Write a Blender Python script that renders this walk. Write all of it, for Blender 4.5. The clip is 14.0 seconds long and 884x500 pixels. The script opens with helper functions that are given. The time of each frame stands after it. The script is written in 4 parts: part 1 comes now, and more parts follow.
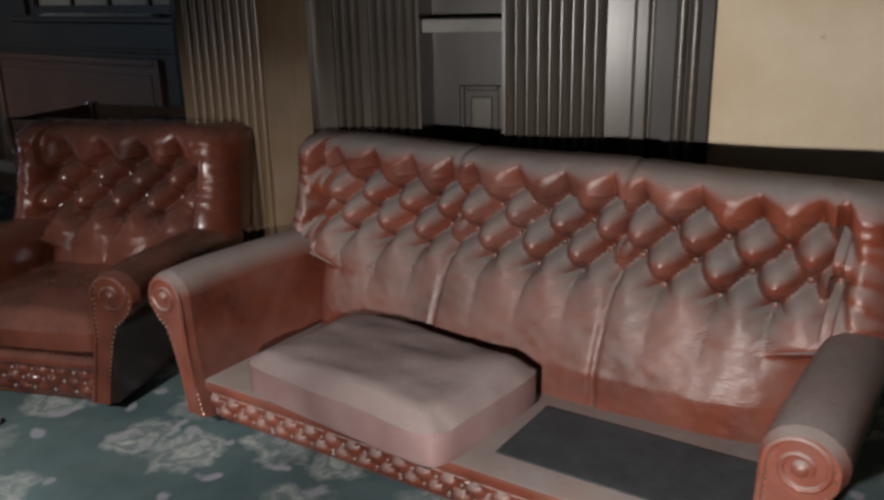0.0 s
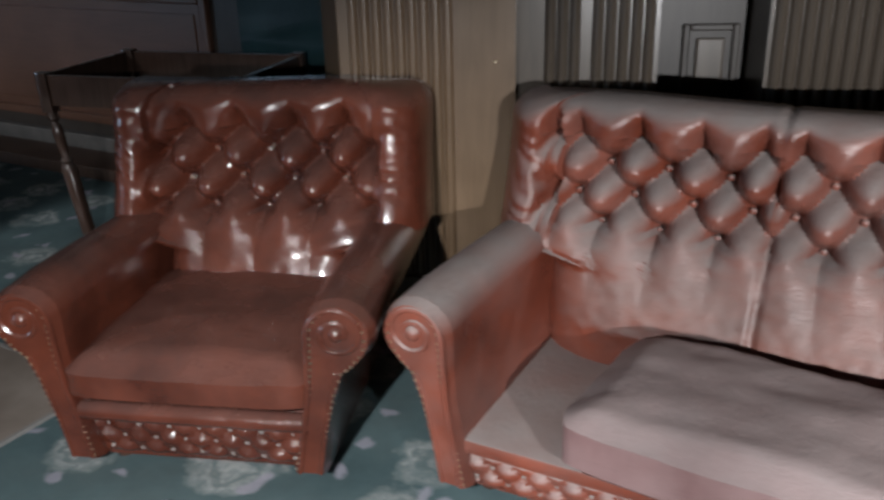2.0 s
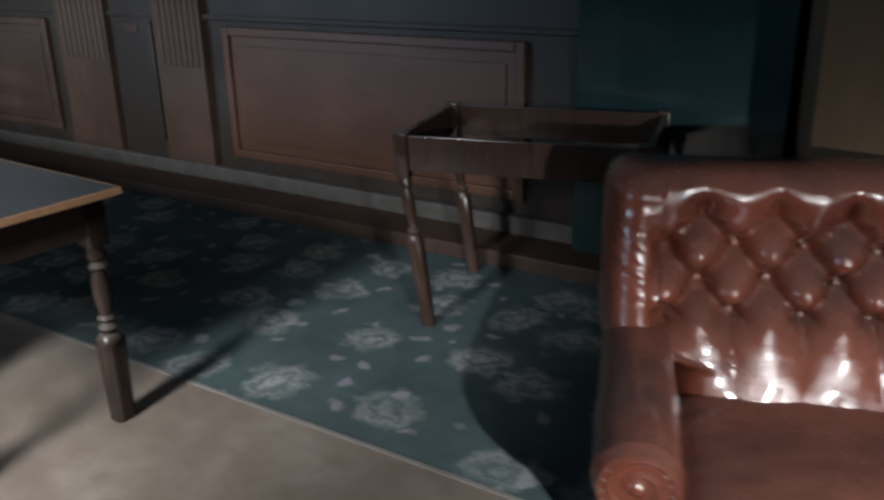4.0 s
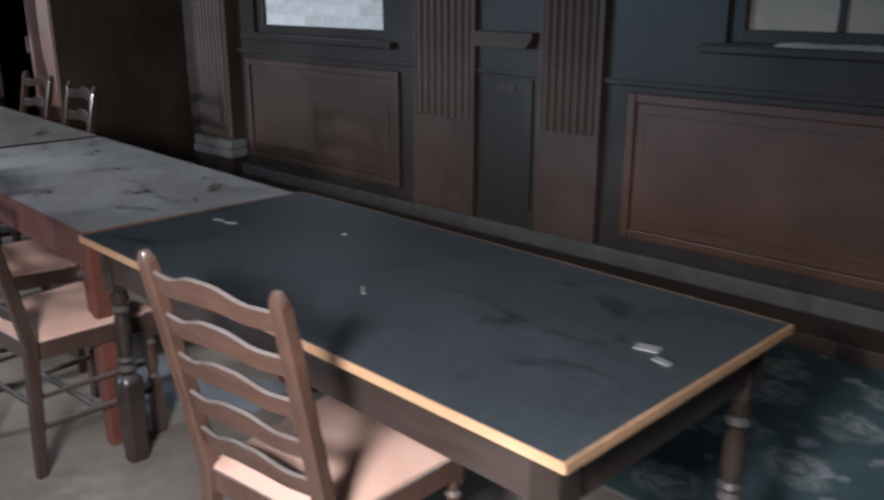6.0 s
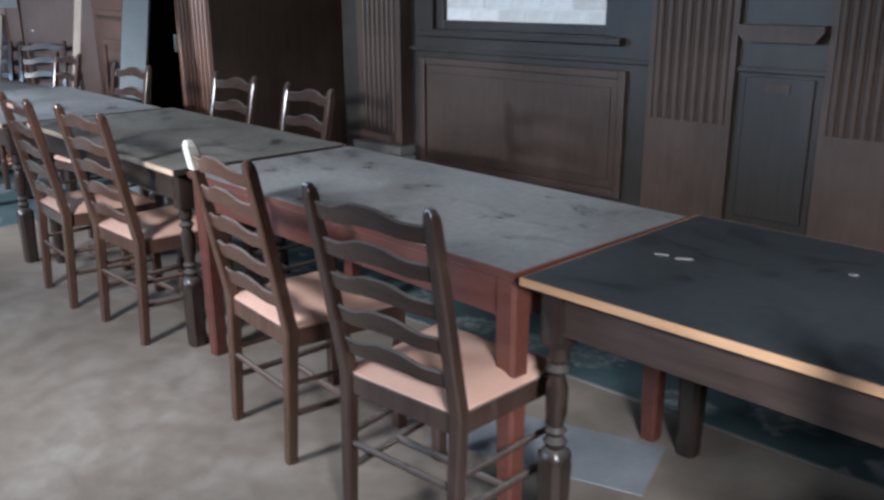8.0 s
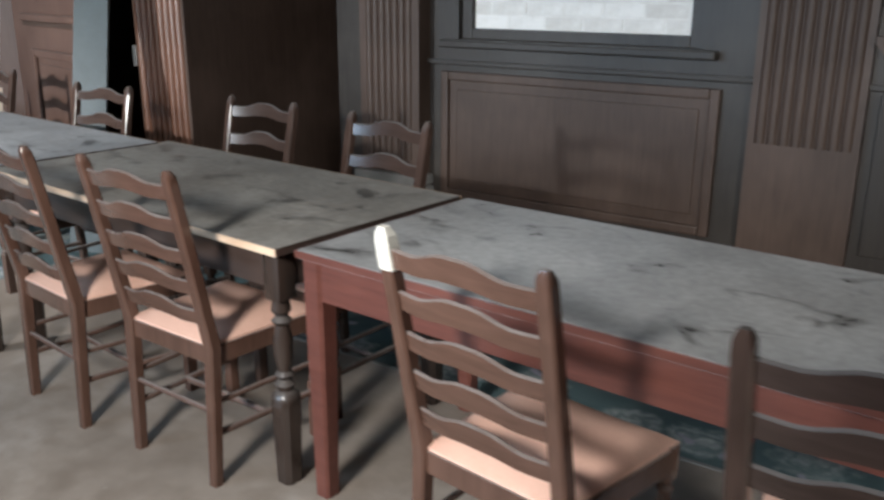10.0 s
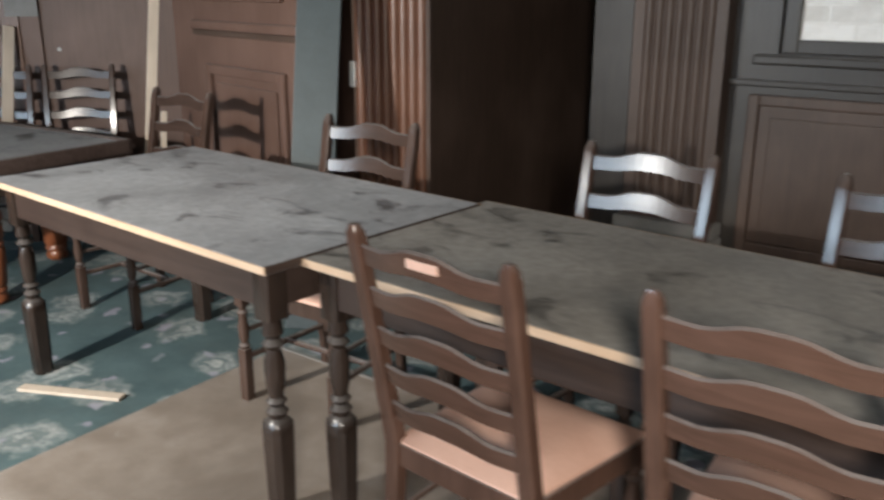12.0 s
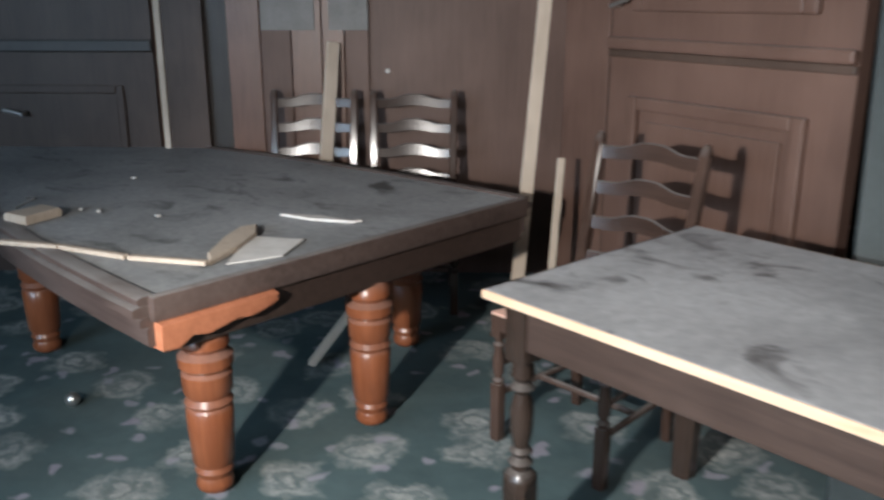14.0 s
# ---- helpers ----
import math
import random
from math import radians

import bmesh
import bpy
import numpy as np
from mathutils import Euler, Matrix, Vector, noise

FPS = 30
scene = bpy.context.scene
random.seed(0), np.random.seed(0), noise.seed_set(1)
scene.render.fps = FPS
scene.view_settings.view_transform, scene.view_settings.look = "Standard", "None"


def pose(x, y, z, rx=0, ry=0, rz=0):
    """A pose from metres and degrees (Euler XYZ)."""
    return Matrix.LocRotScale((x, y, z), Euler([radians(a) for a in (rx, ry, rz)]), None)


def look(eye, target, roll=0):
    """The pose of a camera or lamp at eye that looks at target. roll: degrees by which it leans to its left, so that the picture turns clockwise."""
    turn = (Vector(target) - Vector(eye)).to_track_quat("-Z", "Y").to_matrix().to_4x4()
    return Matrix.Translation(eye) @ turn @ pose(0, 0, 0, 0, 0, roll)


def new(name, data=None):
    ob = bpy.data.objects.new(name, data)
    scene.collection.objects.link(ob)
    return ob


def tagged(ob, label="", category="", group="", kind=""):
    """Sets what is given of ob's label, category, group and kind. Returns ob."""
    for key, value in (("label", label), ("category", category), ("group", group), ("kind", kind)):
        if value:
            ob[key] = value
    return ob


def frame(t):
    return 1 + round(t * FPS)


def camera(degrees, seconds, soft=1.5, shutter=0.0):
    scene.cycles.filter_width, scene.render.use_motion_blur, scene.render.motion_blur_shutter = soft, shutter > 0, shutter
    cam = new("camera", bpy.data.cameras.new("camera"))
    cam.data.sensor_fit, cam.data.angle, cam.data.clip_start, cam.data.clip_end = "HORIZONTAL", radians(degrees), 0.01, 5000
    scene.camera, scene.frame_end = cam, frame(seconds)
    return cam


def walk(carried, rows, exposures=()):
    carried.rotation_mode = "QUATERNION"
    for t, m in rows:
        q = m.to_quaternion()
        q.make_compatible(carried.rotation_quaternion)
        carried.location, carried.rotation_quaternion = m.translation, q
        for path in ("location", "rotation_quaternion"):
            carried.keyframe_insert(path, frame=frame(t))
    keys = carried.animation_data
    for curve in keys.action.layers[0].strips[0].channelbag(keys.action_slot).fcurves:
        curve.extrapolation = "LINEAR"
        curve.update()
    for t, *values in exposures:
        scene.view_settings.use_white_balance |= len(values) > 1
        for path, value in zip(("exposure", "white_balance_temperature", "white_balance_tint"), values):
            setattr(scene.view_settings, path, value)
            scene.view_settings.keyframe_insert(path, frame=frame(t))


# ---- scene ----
cam = camera(54.4, 14.0, soft=2.7, shutter=0.4)
PATH = [
    (0, (1.599, 1.195, 1.374), (0.489, 2.748, 0.776), -1.3),
    (0.5, (1.324, 1.245, 1.359), (0.278, 2.808, 0.678), -1.2),
    (1, (0.952, 1.37, 1.317), (-0.001, 2.979, 0.608), -1.3),
    (1.5, (0.644, 1.366, 1.294), (-0.277, 2.983, 0.562), -1.1),
    (2, (0.328, 1.283, 1.348), (-0.597, 2.889, 0.598), -1.5),
    (2.5, (0.011, 1.246, 1.338), (-0.93, 2.844, 0.589), -1.7),
    (3, (-0.389, 1.226, 1.365), (-1.364, 2.808, 0.625), -1.8),
    (3.2, (-0.497, 1.201, 1.383), (-1.483, 2.779, 0.651), -1.9),
    (5.3, (-2.057, 0.857, 1.43), (-3.262, 2.333, 0.824), -0.0),
    (5.5, (-2.172, 0.821, 1.448), (-3.421, 2.264, 0.85), -0.1),
    (6, (-2.491, 0.766, 1.458), (-3.794, 2.165, 0.87), -0.0),
    (6.5, (-2.86, 0.7, 1.446), (-4.184, 2.083, 0.867), -0.1),
    (7, (-3.152, 0.453, 1.447), (-4.484, 1.831, 0.875), -0.0),
    (7.5, (-3.383, 0.327, 1.432), (-4.712, 1.704, 0.852), -0.1),
    (7.7, (-3.534, 0.309, 1.406), (-4.864, 1.683, 0.821), -0.2),
    (9.8, (-4.924, 0.387, 1.414), (-6.034, 1.945, 0.828), 0.0),
    (10, (-5.073, 0.391, 1.409), (-6.172, 1.958, 0.825), 0.2),
    (10.5, (-5.446, 0.392, 1.407), (-6.538, 1.965, 0.829), 0.1),
    (11, (-5.874, 0.483, 1.36), (-6.959, 2.057, 0.773), 0.1),
    (11.5, (-6.379, 0.55, 1.375), (-7.467, 2.122, 0.786), 0.2),
    (12, (-6.793, 0.545, 1.411), (-7.919, 2.091, 0.825), 0.1),
    (12.5, (-7.254, 0.624, 1.369), (-8.403, 2.152, 0.781), 0.2),
    (13, (-7.771, 0.639, 1.394), (-8.966, 2.132, 0.809), 0.2),
    (13.5, (-8.208, 0.589, 1.412), (-9.489, 2.016, 0.846), 0.3),
    (14, (-8.637, 0.635, 1.393), (-9.983, 2.001, 0.827), 0.0),
]
walk(cam, [(t, look(e, g, r)) for t, e, g, r in PATH],
     [(0, -0.98, 6350, 10), (0.5, -0.8, 6100, 9), (1.0, -0.42, 5800, 8), (1.5, -0.45, 5850, 9), (2.0, -0.33, 5850, 8), (2.5, -0.1, 5850, 7), (3.0, 0.35, 5900, 7), (5.5, -0.1, 5900, 8), (6.5, 0.18, 5200, 7), (7.5, 0.3, 5350, 6),
      (10.0, 0.55, 6000, 6), (11.5, 0.4, 6700, 9), (12.5, 0.27, 6350, 6), (14.0, 0.27, 6280, 9)])

# ---- world and light ----
world = bpy.data.worlds.new("world")
scene.world = world
world.use_nodes = True
_bg = world.node_tree.nodes["Background"]
_bg.inputs[0].default_value = (0.62, 0.72, 0.85, 1)
_bg.inputs[1].default_value = 0.6


def lamp(name, kind, eye, target, power, color, **kw):
    d = bpy.data.lights.new(name, kind)
    d.energy, d.color = power, color
    for k, v in kw.items():
        if k == "size":
            d.shape, d.size, d.size_y = "RECTANGLE", v[0], v[1]
        elif k == "radius":
            d.shadow_soft_size = v
        elif k == "spot":
            d.spot_size, d.spot_blend = radians(v), 0.9
    ob = new(name, d)
    ob.matrix_world = look(eye, target)
    return ob


TORCH = (1.0, 0.93, 0.86)
lamp("torch_light", "SPOT", (1.30, 1.18, 1.06), (0.68, 3.45, 0.50), 480, TORCH, radius=0.02, spot=80)
lamp("torch_light", "SPOT", (-0.20, 0.98, 1.25), (-1.0, 2.60, 0.15), 370, TORCH, radius=0.02, spot=65)
lamp("torch_light", "SPOT", (-2.85, 0.22, 1.65), (-3.9, 2.1, 0.1), 480, TORCH, radius=0.22, spot=80)
lamp("torch_light", "SPOT", (-6.1, -0.35, 1.8), (-6.98, 2.35, 0.35), 360, TORCH, radius=0.22, spot=88)
lamp("torch_light", "SPOT", (-9.4, -0.1, 1.45), (-10.0, 2.9, 0.25), 390, TORCH, radius=0.04, spot=96)
DAY = (0.60, 0.79, 1.0)
# added bluish fill at an assumed window, out of view
lamp("unseen_window_light", "AREA", (-10.0, -3.9, 1.9), (-9.4, 2.4, 0.6), 185, DAY, size=(3.9, 1.2))

# ---- materials ----


def ramp(nt, fac, stops):
    n = nt.nodes.new("ShaderNodeValToRGB")
    el = n.color_ramp.elements
    while len(el) < len(stops):
        el.new(0.5)
    for e, (p, c) in zip(el, stops):
        e.position, e.color = p, (*c, 1) if len(c) == 3 else c
    nt.links.new(fac, n.inputs[0])
    return n.outputs[0]


def noise_of(nt, vec, scale, detail=4, rough=0.55, dist=0.0):
    n = nt.nodes.new("ShaderNodeTexNoise")
    n.inputs["Scale"].default_value = scale
    n.inputs["Detail"].default_value = detail
    n.inputs["Roughness"].default_value = rough
    n.inputs["Distortion"].default_value = dist
    nt.links.new(vec, n.inputs["Vector"])
    return n.outputs[0]


def mixc(nt, fac, a, b, mode="MIX"):
    n = nt.nodes.new("ShaderNodeMix")
    n.data_type, n.blend_type = "RGBA", mode
    for sock, v in ((n.inputs[0], fac), (n.inputs[6], a), (n.inputs[7], b)):
        if isinstance(v, (int, float)):
            sock.default_value = v
        elif isinstance(v, tuple):
            sock.default_value = (*v, 1)
        else:
            nt.links.new(v, sock)
    return n.outputs[2]


def mth(nt, op, a, b=0.0):
    n = nt.nodes.new("ShaderNodeMath")
    n.operation = op
    for sock, v in ((n.inputs[0], a), (n.inputs[1], b)):
        if isinstance(v, (int, float)):
            sock.default_value = v
        else:
            nt.links.new(v, sock)
    return n.outputs[0]


def base_mat(name, rough=0.5, metal=0.0, spec=0.5):
    m = bpy.data.materials.new(name)
    m.use_nodes = True
    nt = m.node_tree
    b = nt.nodes["Principled BSDF"]
    b.inputs["Roughness"].default_value = rough
    b.inputs["Metallic"].default_value = metal
    b.inputs["Specular IOR Level"].default_value = spec
    tc = nt.nodes.new("ShaderNodeTexCoord")
    geo = nt.nodes.new("ShaderNodeNewGeometry")
    return m, nt, b, tc.outputs["Object"], geo


def bump(nt, b, height, strength, dist=0.01):
    n = nt.nodes.new("ShaderNodeBump")
    n.inputs["Strength"].default_value = strength
    n.inputs["Distance"].default_value = dist
    nt.links.new(height, n.inputs["Height"])
    nt.links.new(n.outputs[0], b.inputs["Normal"])


def up_mask(nt, geo, lo, hi):
    """Dust that has settled on faces that look up."""
    s = nt.nodes.new("ShaderNodeSeparateXYZ")
    nt.links.new(geo.outputs["Normal"], s.inputs[0])
    r = nt.nodes.new("ShaderNodeMapRange")
    r.inputs[1].default_value, r.inputs[2].default_value = lo, hi
    nt.links.new(s.outputs[2], r.inputs[0])
    return r.outputs[0]


def stretched(nt, vec, sx, sy, sz):
    n = nt.nodes.new("ShaderNodeMapping")
    n.inputs["Scale"].default_value = (sx, sy, sz)
    nt.links.new(vec, n.inputs[0])
    return n.outputs[0]


def wood(name, dark, light, rough=0.45, axis="z", dust=0.0, dust_col=(0.32, 0.31, 0.30), grain=1.0, spec=0.5):
    m, nt, b, vec, geo = base_mat(name, rough, spec=spec)
    sc = {"x": (1.2, 14, 14), "y": (14, 1.2, 14), "z": (14, 14, 1.2)}[axis]
    v = stretched(nt, vec, *sc)
    g = noise_of(nt, v, 3.2 * grain, 6, 0.65, 0.6)
    big = noise_of(nt, vec, 2.3, 3)
    col = ramp(nt, g, ((0.25, dark), (0.85, light)))
    worn = tuple(min(1, c * 1.5 + 0.01) for c in light)
    col = mixc(nt, ramp(nt, big, ((0.45, (0, 0, 0)), (0.75, (0.45, 0.45, 0.45)))), col, worn)
    if dust:
        dn = noise_of(nt, vec, 7, 5, 0.6)
        f = mth(nt, "MULTIPLY", up_mask(nt, geo, 0.25, 0.95), ramp(nt, dn, ((0.25, (0.2, 0.2, 0.2)), (0.65, (dust, dust, dust)))))
        col = mixc(nt, f, col, dust_col)
        nt.links.new(mth(nt, "ADD", mth(nt, "MULTIPLY", f, 0.35), rough), b.inputs["Roughness"])
    nt.links.new(col, b.inputs["Base Color"])
    bump(nt, b, g, 0.07, 0.003)
    return m


def leather(name, dark, light, dust, rough=0.30, coat=0.0):
    m, nt, b, vec, geo = base_mat(name, rough)
    b.inputs["Coat Weight"].default_value, b.inputs["Coat Roughness"].default_value = coat, 0.13
    big = noise_of(nt, vec, 4.0, 5, 0.6)
    fine = noise_of(nt, vec, 160, 3, 0.6)
    wr = noise_of(nt, stretched(nt, vec, 3, 3, 14), 9, 4, 0.6, 1.2)
    col = ramp(nt, big, ((0.3, dark), (0.7, light)))
    dn = noise_of(nt, vec, 6.5, 6, 0.65)
    f = mth(nt, "MULTIPLY", up_mask(nt, geo, 0.10, 0.85), ramp(nt, dn, ((0.2, (dust * 0.62,) * 3), (0.7, (dust,) * 3))))
    film = mth(nt, "MULTIPLY", ramp(nt, noise_of(nt, vec, 2.2, 5, 0.7), ((0.42, (0, 0, 0)), (0.72, (1, 1, 1)))), dust * 0.24)
    f = mth(nt, "MAXIMUM", f, film)
    col = mixc(nt, f, col, (0.27, 0.26, 0.25))
    nt.links.new(col, b.inputs["Base Color"])
    nt.links.new(mth(nt, "ADD", mth(nt, "MULTIPLY", f, 0.5), mth(nt, "ADD", mth(nt, "MULTIPLY", big, 0.16), rough - 0.08)), b.inputs["Roughness"])
    h = mth(nt, "ADD", mth(nt, "MULTIPLY", fine, 0.25), wr)
    bump(nt, b, h, 0.30, 0.006)
    return m


def plain(name, c1, c2, rough=0.6, scale=5.0, metal=0.0, bmp=0.1, dist=0.004):
    m, nt, b, vec, geo = base_mat(name, rough, metal)
    a = noise_of(nt, vec, scale, 6, 0.65)
    f = noise_of(nt, vec, scale * 14, 3, 0.6)
    col = mixc(nt, 0.25, ramp(nt, a, ((0.3, c1), (0.7, c2))), ramp(nt, f, ((0.3, c1), (0.7, c2))))
    nt.links.new(col, b.inputs["Base Color"])
    bump(nt, b, f, bmp, dist)
    return m


def carpet_mat():
    m, nt, b, vec, geo = base_mat("floral_carpet", 0.95, spec=0.15)
    warp = nt.nodes.new("ShaderNodeTexNoise")
    warp.inputs["Scale"].default_value = 7
    nt.links.new(vec, warp.inputs["Vector"])
    off = nt.nodes.new("ShaderNodeVectorMath")
    off.operation = "MULTIPLY_ADD"
    nt.links.new(warp.outputs[1], off.inputs[0])
    off.inputs[1].default_value = (0.16, 0.16, 0.0)
    nt.links.new(vec, off.inputs[2])
    v = off.outputs[0]

    def vor(scale, rnd=0.7):
        n = nt.nodes.new("ShaderNodeTexVoronoi")
        n.voronoi_dimensions = "2D"
        n.inputs["Scale"].default_value = scale
        n.inputs["Randomness"].default_value = rnd
        nt.links.new(v, n.inputs["Vector"])
        return n
    big, small = vor(2.75, 0.62), vor(7.0, 1.0)
    petal = noise_of(nt, vec, 17, 4, 0.6)
    lace = noise_of(nt, vec, 42, 3, 0.6)
    ground = ramp(nt, noise_of(nt, vec, 3, 5, 0.65), ((0.3, (0.055, 0.086, 0.092)), (0.7, (0.095, 0.142, 0.150))))
    d = mth(nt, "ADD", big.outputs["Distance"], mth(nt, "MULTIPLY", mth(nt, "SUBTRACT", petal, 0.5), 0.36))
    bl = ramp(nt, d, ((0.03, (0.95, 0.95, 0.95)), (0.08, (0.85, 0.85, 0.85)), (0.12, (0.30, 0.30, 0.30)), (0.16, (0.34, 0.34, 0.34)), (0.20, (0.80, 0.80, 0.80)), (0.25, (0.55, 0.55, 0.55)), (0.34, (0, 0, 0))))
    ring = ramp(nt, lace, ((0.35, (0.28, 0.31, 0.31)), (0.62, (0.47, 0.48, 0.46))))
    fade = ramp(nt, noise_of(nt, vec, 4.5, 4, 0.6), ((0.34, (0.30, 0.30, 0.30)), (0.58, (0.90, 0.90, 0.90))))
    col = mixc(nt, mth(nt, "MULTIPLY", bl, fade), ground, ring)
    sl = ramp(nt, mth(nt, "ADD", small.outputs["Distance"], mth(nt, "MULTIPLY", petal, 0.3)), ((0.26, (1, 1, 1)), (0.36, (0, 0, 0))))
    pick = ramp(nt, small.outputs["Color"], ((0.52, (0, 0, 0)), (0.60, (1, 1, 1))))
    tone = mixc(nt, small.outputs["Color"], (0.30, 0.36, 0.36), (0.34, 0.30, 0.38))
    col = mixc(nt, mth(nt, "MULTIPLY", mth(nt, "MULTIPLY", sl, pick), 0.7), col, tone)
    grime = noise_of(nt, vec, 1.1, 6, 0.7)
    col = mixc(nt, ramp(nt, grime, ((0.45, (0, 0, 0)), (0.8, (0.55, 0.55, 0.55)))), col, (0.085, 0.088, 0.080))
    nt.links.new(col, b.inputs["Base Color"])
    bump(nt, b, noise_of(nt, vec, 260, 2), 0.5, 0.004)
    return m


def tabletop_mat(name, base, dust_glare_lo, dust_glare_hi, amount, rough=0.3):
    m, nt, b, vec, geo = base_mat(name, rough)
    d1 = noise_of(nt, vec, 2.0, 6, 0.6, 0.4)
    d2 = noise_of(nt, stretched(nt, vec, 1.6, 2.6, 1), 2.4, 6, 0.62, 0.7)
    fine = noise_of(nt, vec, 35, 4, 0.6)
    f = ramp(nt, d1, ((0.30, (amount * 0.6,) * 3), (0.62, (amount,) * 3)))
    smear = ramp(nt, d2, ((0.31, (0.15, 0.15, 0.15)), (0.43, (1, 1, 1))))
    f = mth(nt, "MULTIPLY", f, smear)
    # dust tone; on tops 1 and 2 it also holds reflected haze and glare
    dust_glare = ramp(nt, fine, ((0.3, dust_glare_lo), (0.7, dust_glare_hi)))
    nt.links.new(mixc(nt, f, base, dust_glare), b.inputs["Base Color"])
    nt.links.new(mth(nt, "ADD", mth(nt, "MULTIPLY", f, 0.30), rough), b.inputs["Roughness"])
    bump(nt, b, fine, 0.05, 0.001)
    return m


def floor_mat():
    m, nt, b, vec, geo = base_mat("dusty_dance_floor", 0.62)
    a = noise_of(nt, vec, 1.1, 6, 0.65, 0.3)
    f = noise_of(nt, vec, 9, 6, 0.7)
    col = ramp(nt, a, ((0.28, (0.14, 0.112, 0.090)), (0.52, (0.25, 0.212, 0.180)), (0.75, (0.37, 0.335, 0.305))))
    col = mixc(nt, ramp(nt, f, ((0.35, (0.5, 0.5, 0.5)), (0.6, (0, 0, 0)))), col, (0.15, 0.12, 0.095))
    sp = noise_of(nt, vec, 3.3, 7, 0.75)
    col = mixc(nt, ramp(nt, sp, ((0.66, (0, 0, 0)), (0.72, (0.6, 0.6, 0.6)))), col, (0.46, 0.45, 0.43))
    nt.links.new(col, b.inputs["Base Color"])
    nt.links.new(ramp(nt, f, ((0.3, (0.42,) * 3), (0.7, (0.75,) * 3))), b.inputs["Roughness"])
    bump(nt, b, f, 0.12, 0.003)
    return m


def plaster_mat():
    m, nt, b, vec, geo = base_mat("cream_plaster", 0.85, spec=0.2)
    a = noise_of(nt, vec, 2.2, 6, 0.65)
    sp = noise_of(nt, stretched(nt, vec, 1, 1, 1.6), 7, 5, 0.6, 0.8)
    col = ramp(nt, a, ((0.3, (0.64, 0.51, 0.35)), (0.7, (0.78, 0.66, 0.50))))
    col = mixc(nt, ramp(nt, sp, ((0.66, (0, 0, 0)), (0.74, (0.75, 0.75, 0.75)))), col, (0.30, 0.21, 0.13))
    col = mixc(nt, ramp(nt, sp, ((0.24, (0.6, 0.6, 0.6)), (0.32, (0, 0, 0)))), col, (0.80, 0.72, 0.60))
    nt.links.new(col, b.inputs["Base Color"])
    bump(nt, b, sp, 0.35, 0.006)
    return m


def pane_mat():
    """Whitewashed glass of the added south window, never in view: it glows in place of daylight."""
    m, nt, b, vec, geo = base_mat("glowing_window_glass", 0.35)
    a = noise_of(nt, stretched(nt, vec, 1, 1, 2.2), 3, 6, 0.65)
    bands = noise_of(nt, stretched(nt, vec, 0.3, 1, 9), 2, 3, 0.6)
    col = ramp(nt, mth(nt, "ADD", mth(nt, "MULTIPLY", a, 0.6), mth(nt, "MULTIPLY", bands, 0.4)), ((0.35, (0.55, 0.56, 0.57)), (0.6, (0.78, 0.79, 0.80))))
    nt.links.new(col, b.inputs["Base Color"])
    nt.links.new(col, b.inputs["Emission Color"])
    b.inputs["Emission Strength"].default_value = 0.62
    return m


def brick_mat():
    m, nt, b, vec, geo = base_mat("white_painted_brick", 0.75, spec=0.25)
    info = nt.nodes.new("ShaderNodeObjectInfo")
    a = noise_of(nt, vec, 9, 6, 0.7)
    col = ramp(nt, mth(nt, "ADD", mth(nt, "MULTIPLY", a, 0.75), mth(nt, "MULTIPLY", info.outputs["Random"], 0.25)), ((0.3, (0.62, 0.60, 0.57)), (0.65, (0.84, 0.83, 0.81))))
    nt.links.new(col, b.inputs["Base Color"])
    bump(nt, b, noise_of(nt, vec, 50, 4), 0.4, 0.004)
    return m


M_BRICK = brick_mat()
M_CREAM = plain("cream_painted_glass", (0.36, 0.30, 0.22), (0.52, 0.44, 0.34), 0.45, 3)
M_CARPET, M_FLOOR, M_PLASTER, M_PANE = carpet_mat(), floor_mat(), plaster_mat(), pane_mat()
M_LEATHER = leather("oxblood_leather", (0.085, 0.022, 0.013), (0.215, 0.056, 0.031), 0.80, 0.29, 0.0)
M_LEATHER2 = leather("oxblood_leather_clean", (0.046, 0.0120, 0.0070), (0.135, 0.036, 0.019), 0.12, 0.22, 0.6)
M_CUSHION = leather("dusty_pink_leather", (0.17, 0.095, 0.092), (0.29, 0.185, 0.18), 0.55, 0.45)
M_NAIL = plain("brass_nails", (0.42, 0.34, 0.22), (0.62, 0.55, 0.42), 0.3, 30, 0.9)
M_WEB = plain("black_hessian", (0.018, 0.020, 0.024), (0.05, 0.055, 0.06), 0.9, 9)
M_CHAIR = wood("dark_oak", (0.028, 0.017, 0.013), (0.070, 0.042, 0.032), 0.17, "z", 0.45)
M_CHAIR2 = wood("brown_oak", (0.050, 0.026, 0.018), (0.104, 0.055, 0.039), 0.19, "z", 0.45)
M_CHAIRX = wood("dark_oak_slat", (0.026, 0.016, 0.012), (0.062, 0.038, 0.030), 0.23, "x", 0.45)
M_CHAIR2X = wood("brown_oak_slat", (0.054, 0.028, 0.019), (0.108, 0.057, 0.041), 0.17, "x", 0.45)
M_SEAT = plain("salmon_vinyl", (0.60, 0.36, 0.275), (0.73, 0.47, 0.37), 0.45, 6)
# bluish film colour paints the milky haze mirrored in the black top
M_TOP1 = tabletop_mat("black_laminate", (0.016, 0.018, 0.022), (0.11, 0.13, 0.14), (0.17, 0.19, 0.20), 0.26, 0.40)
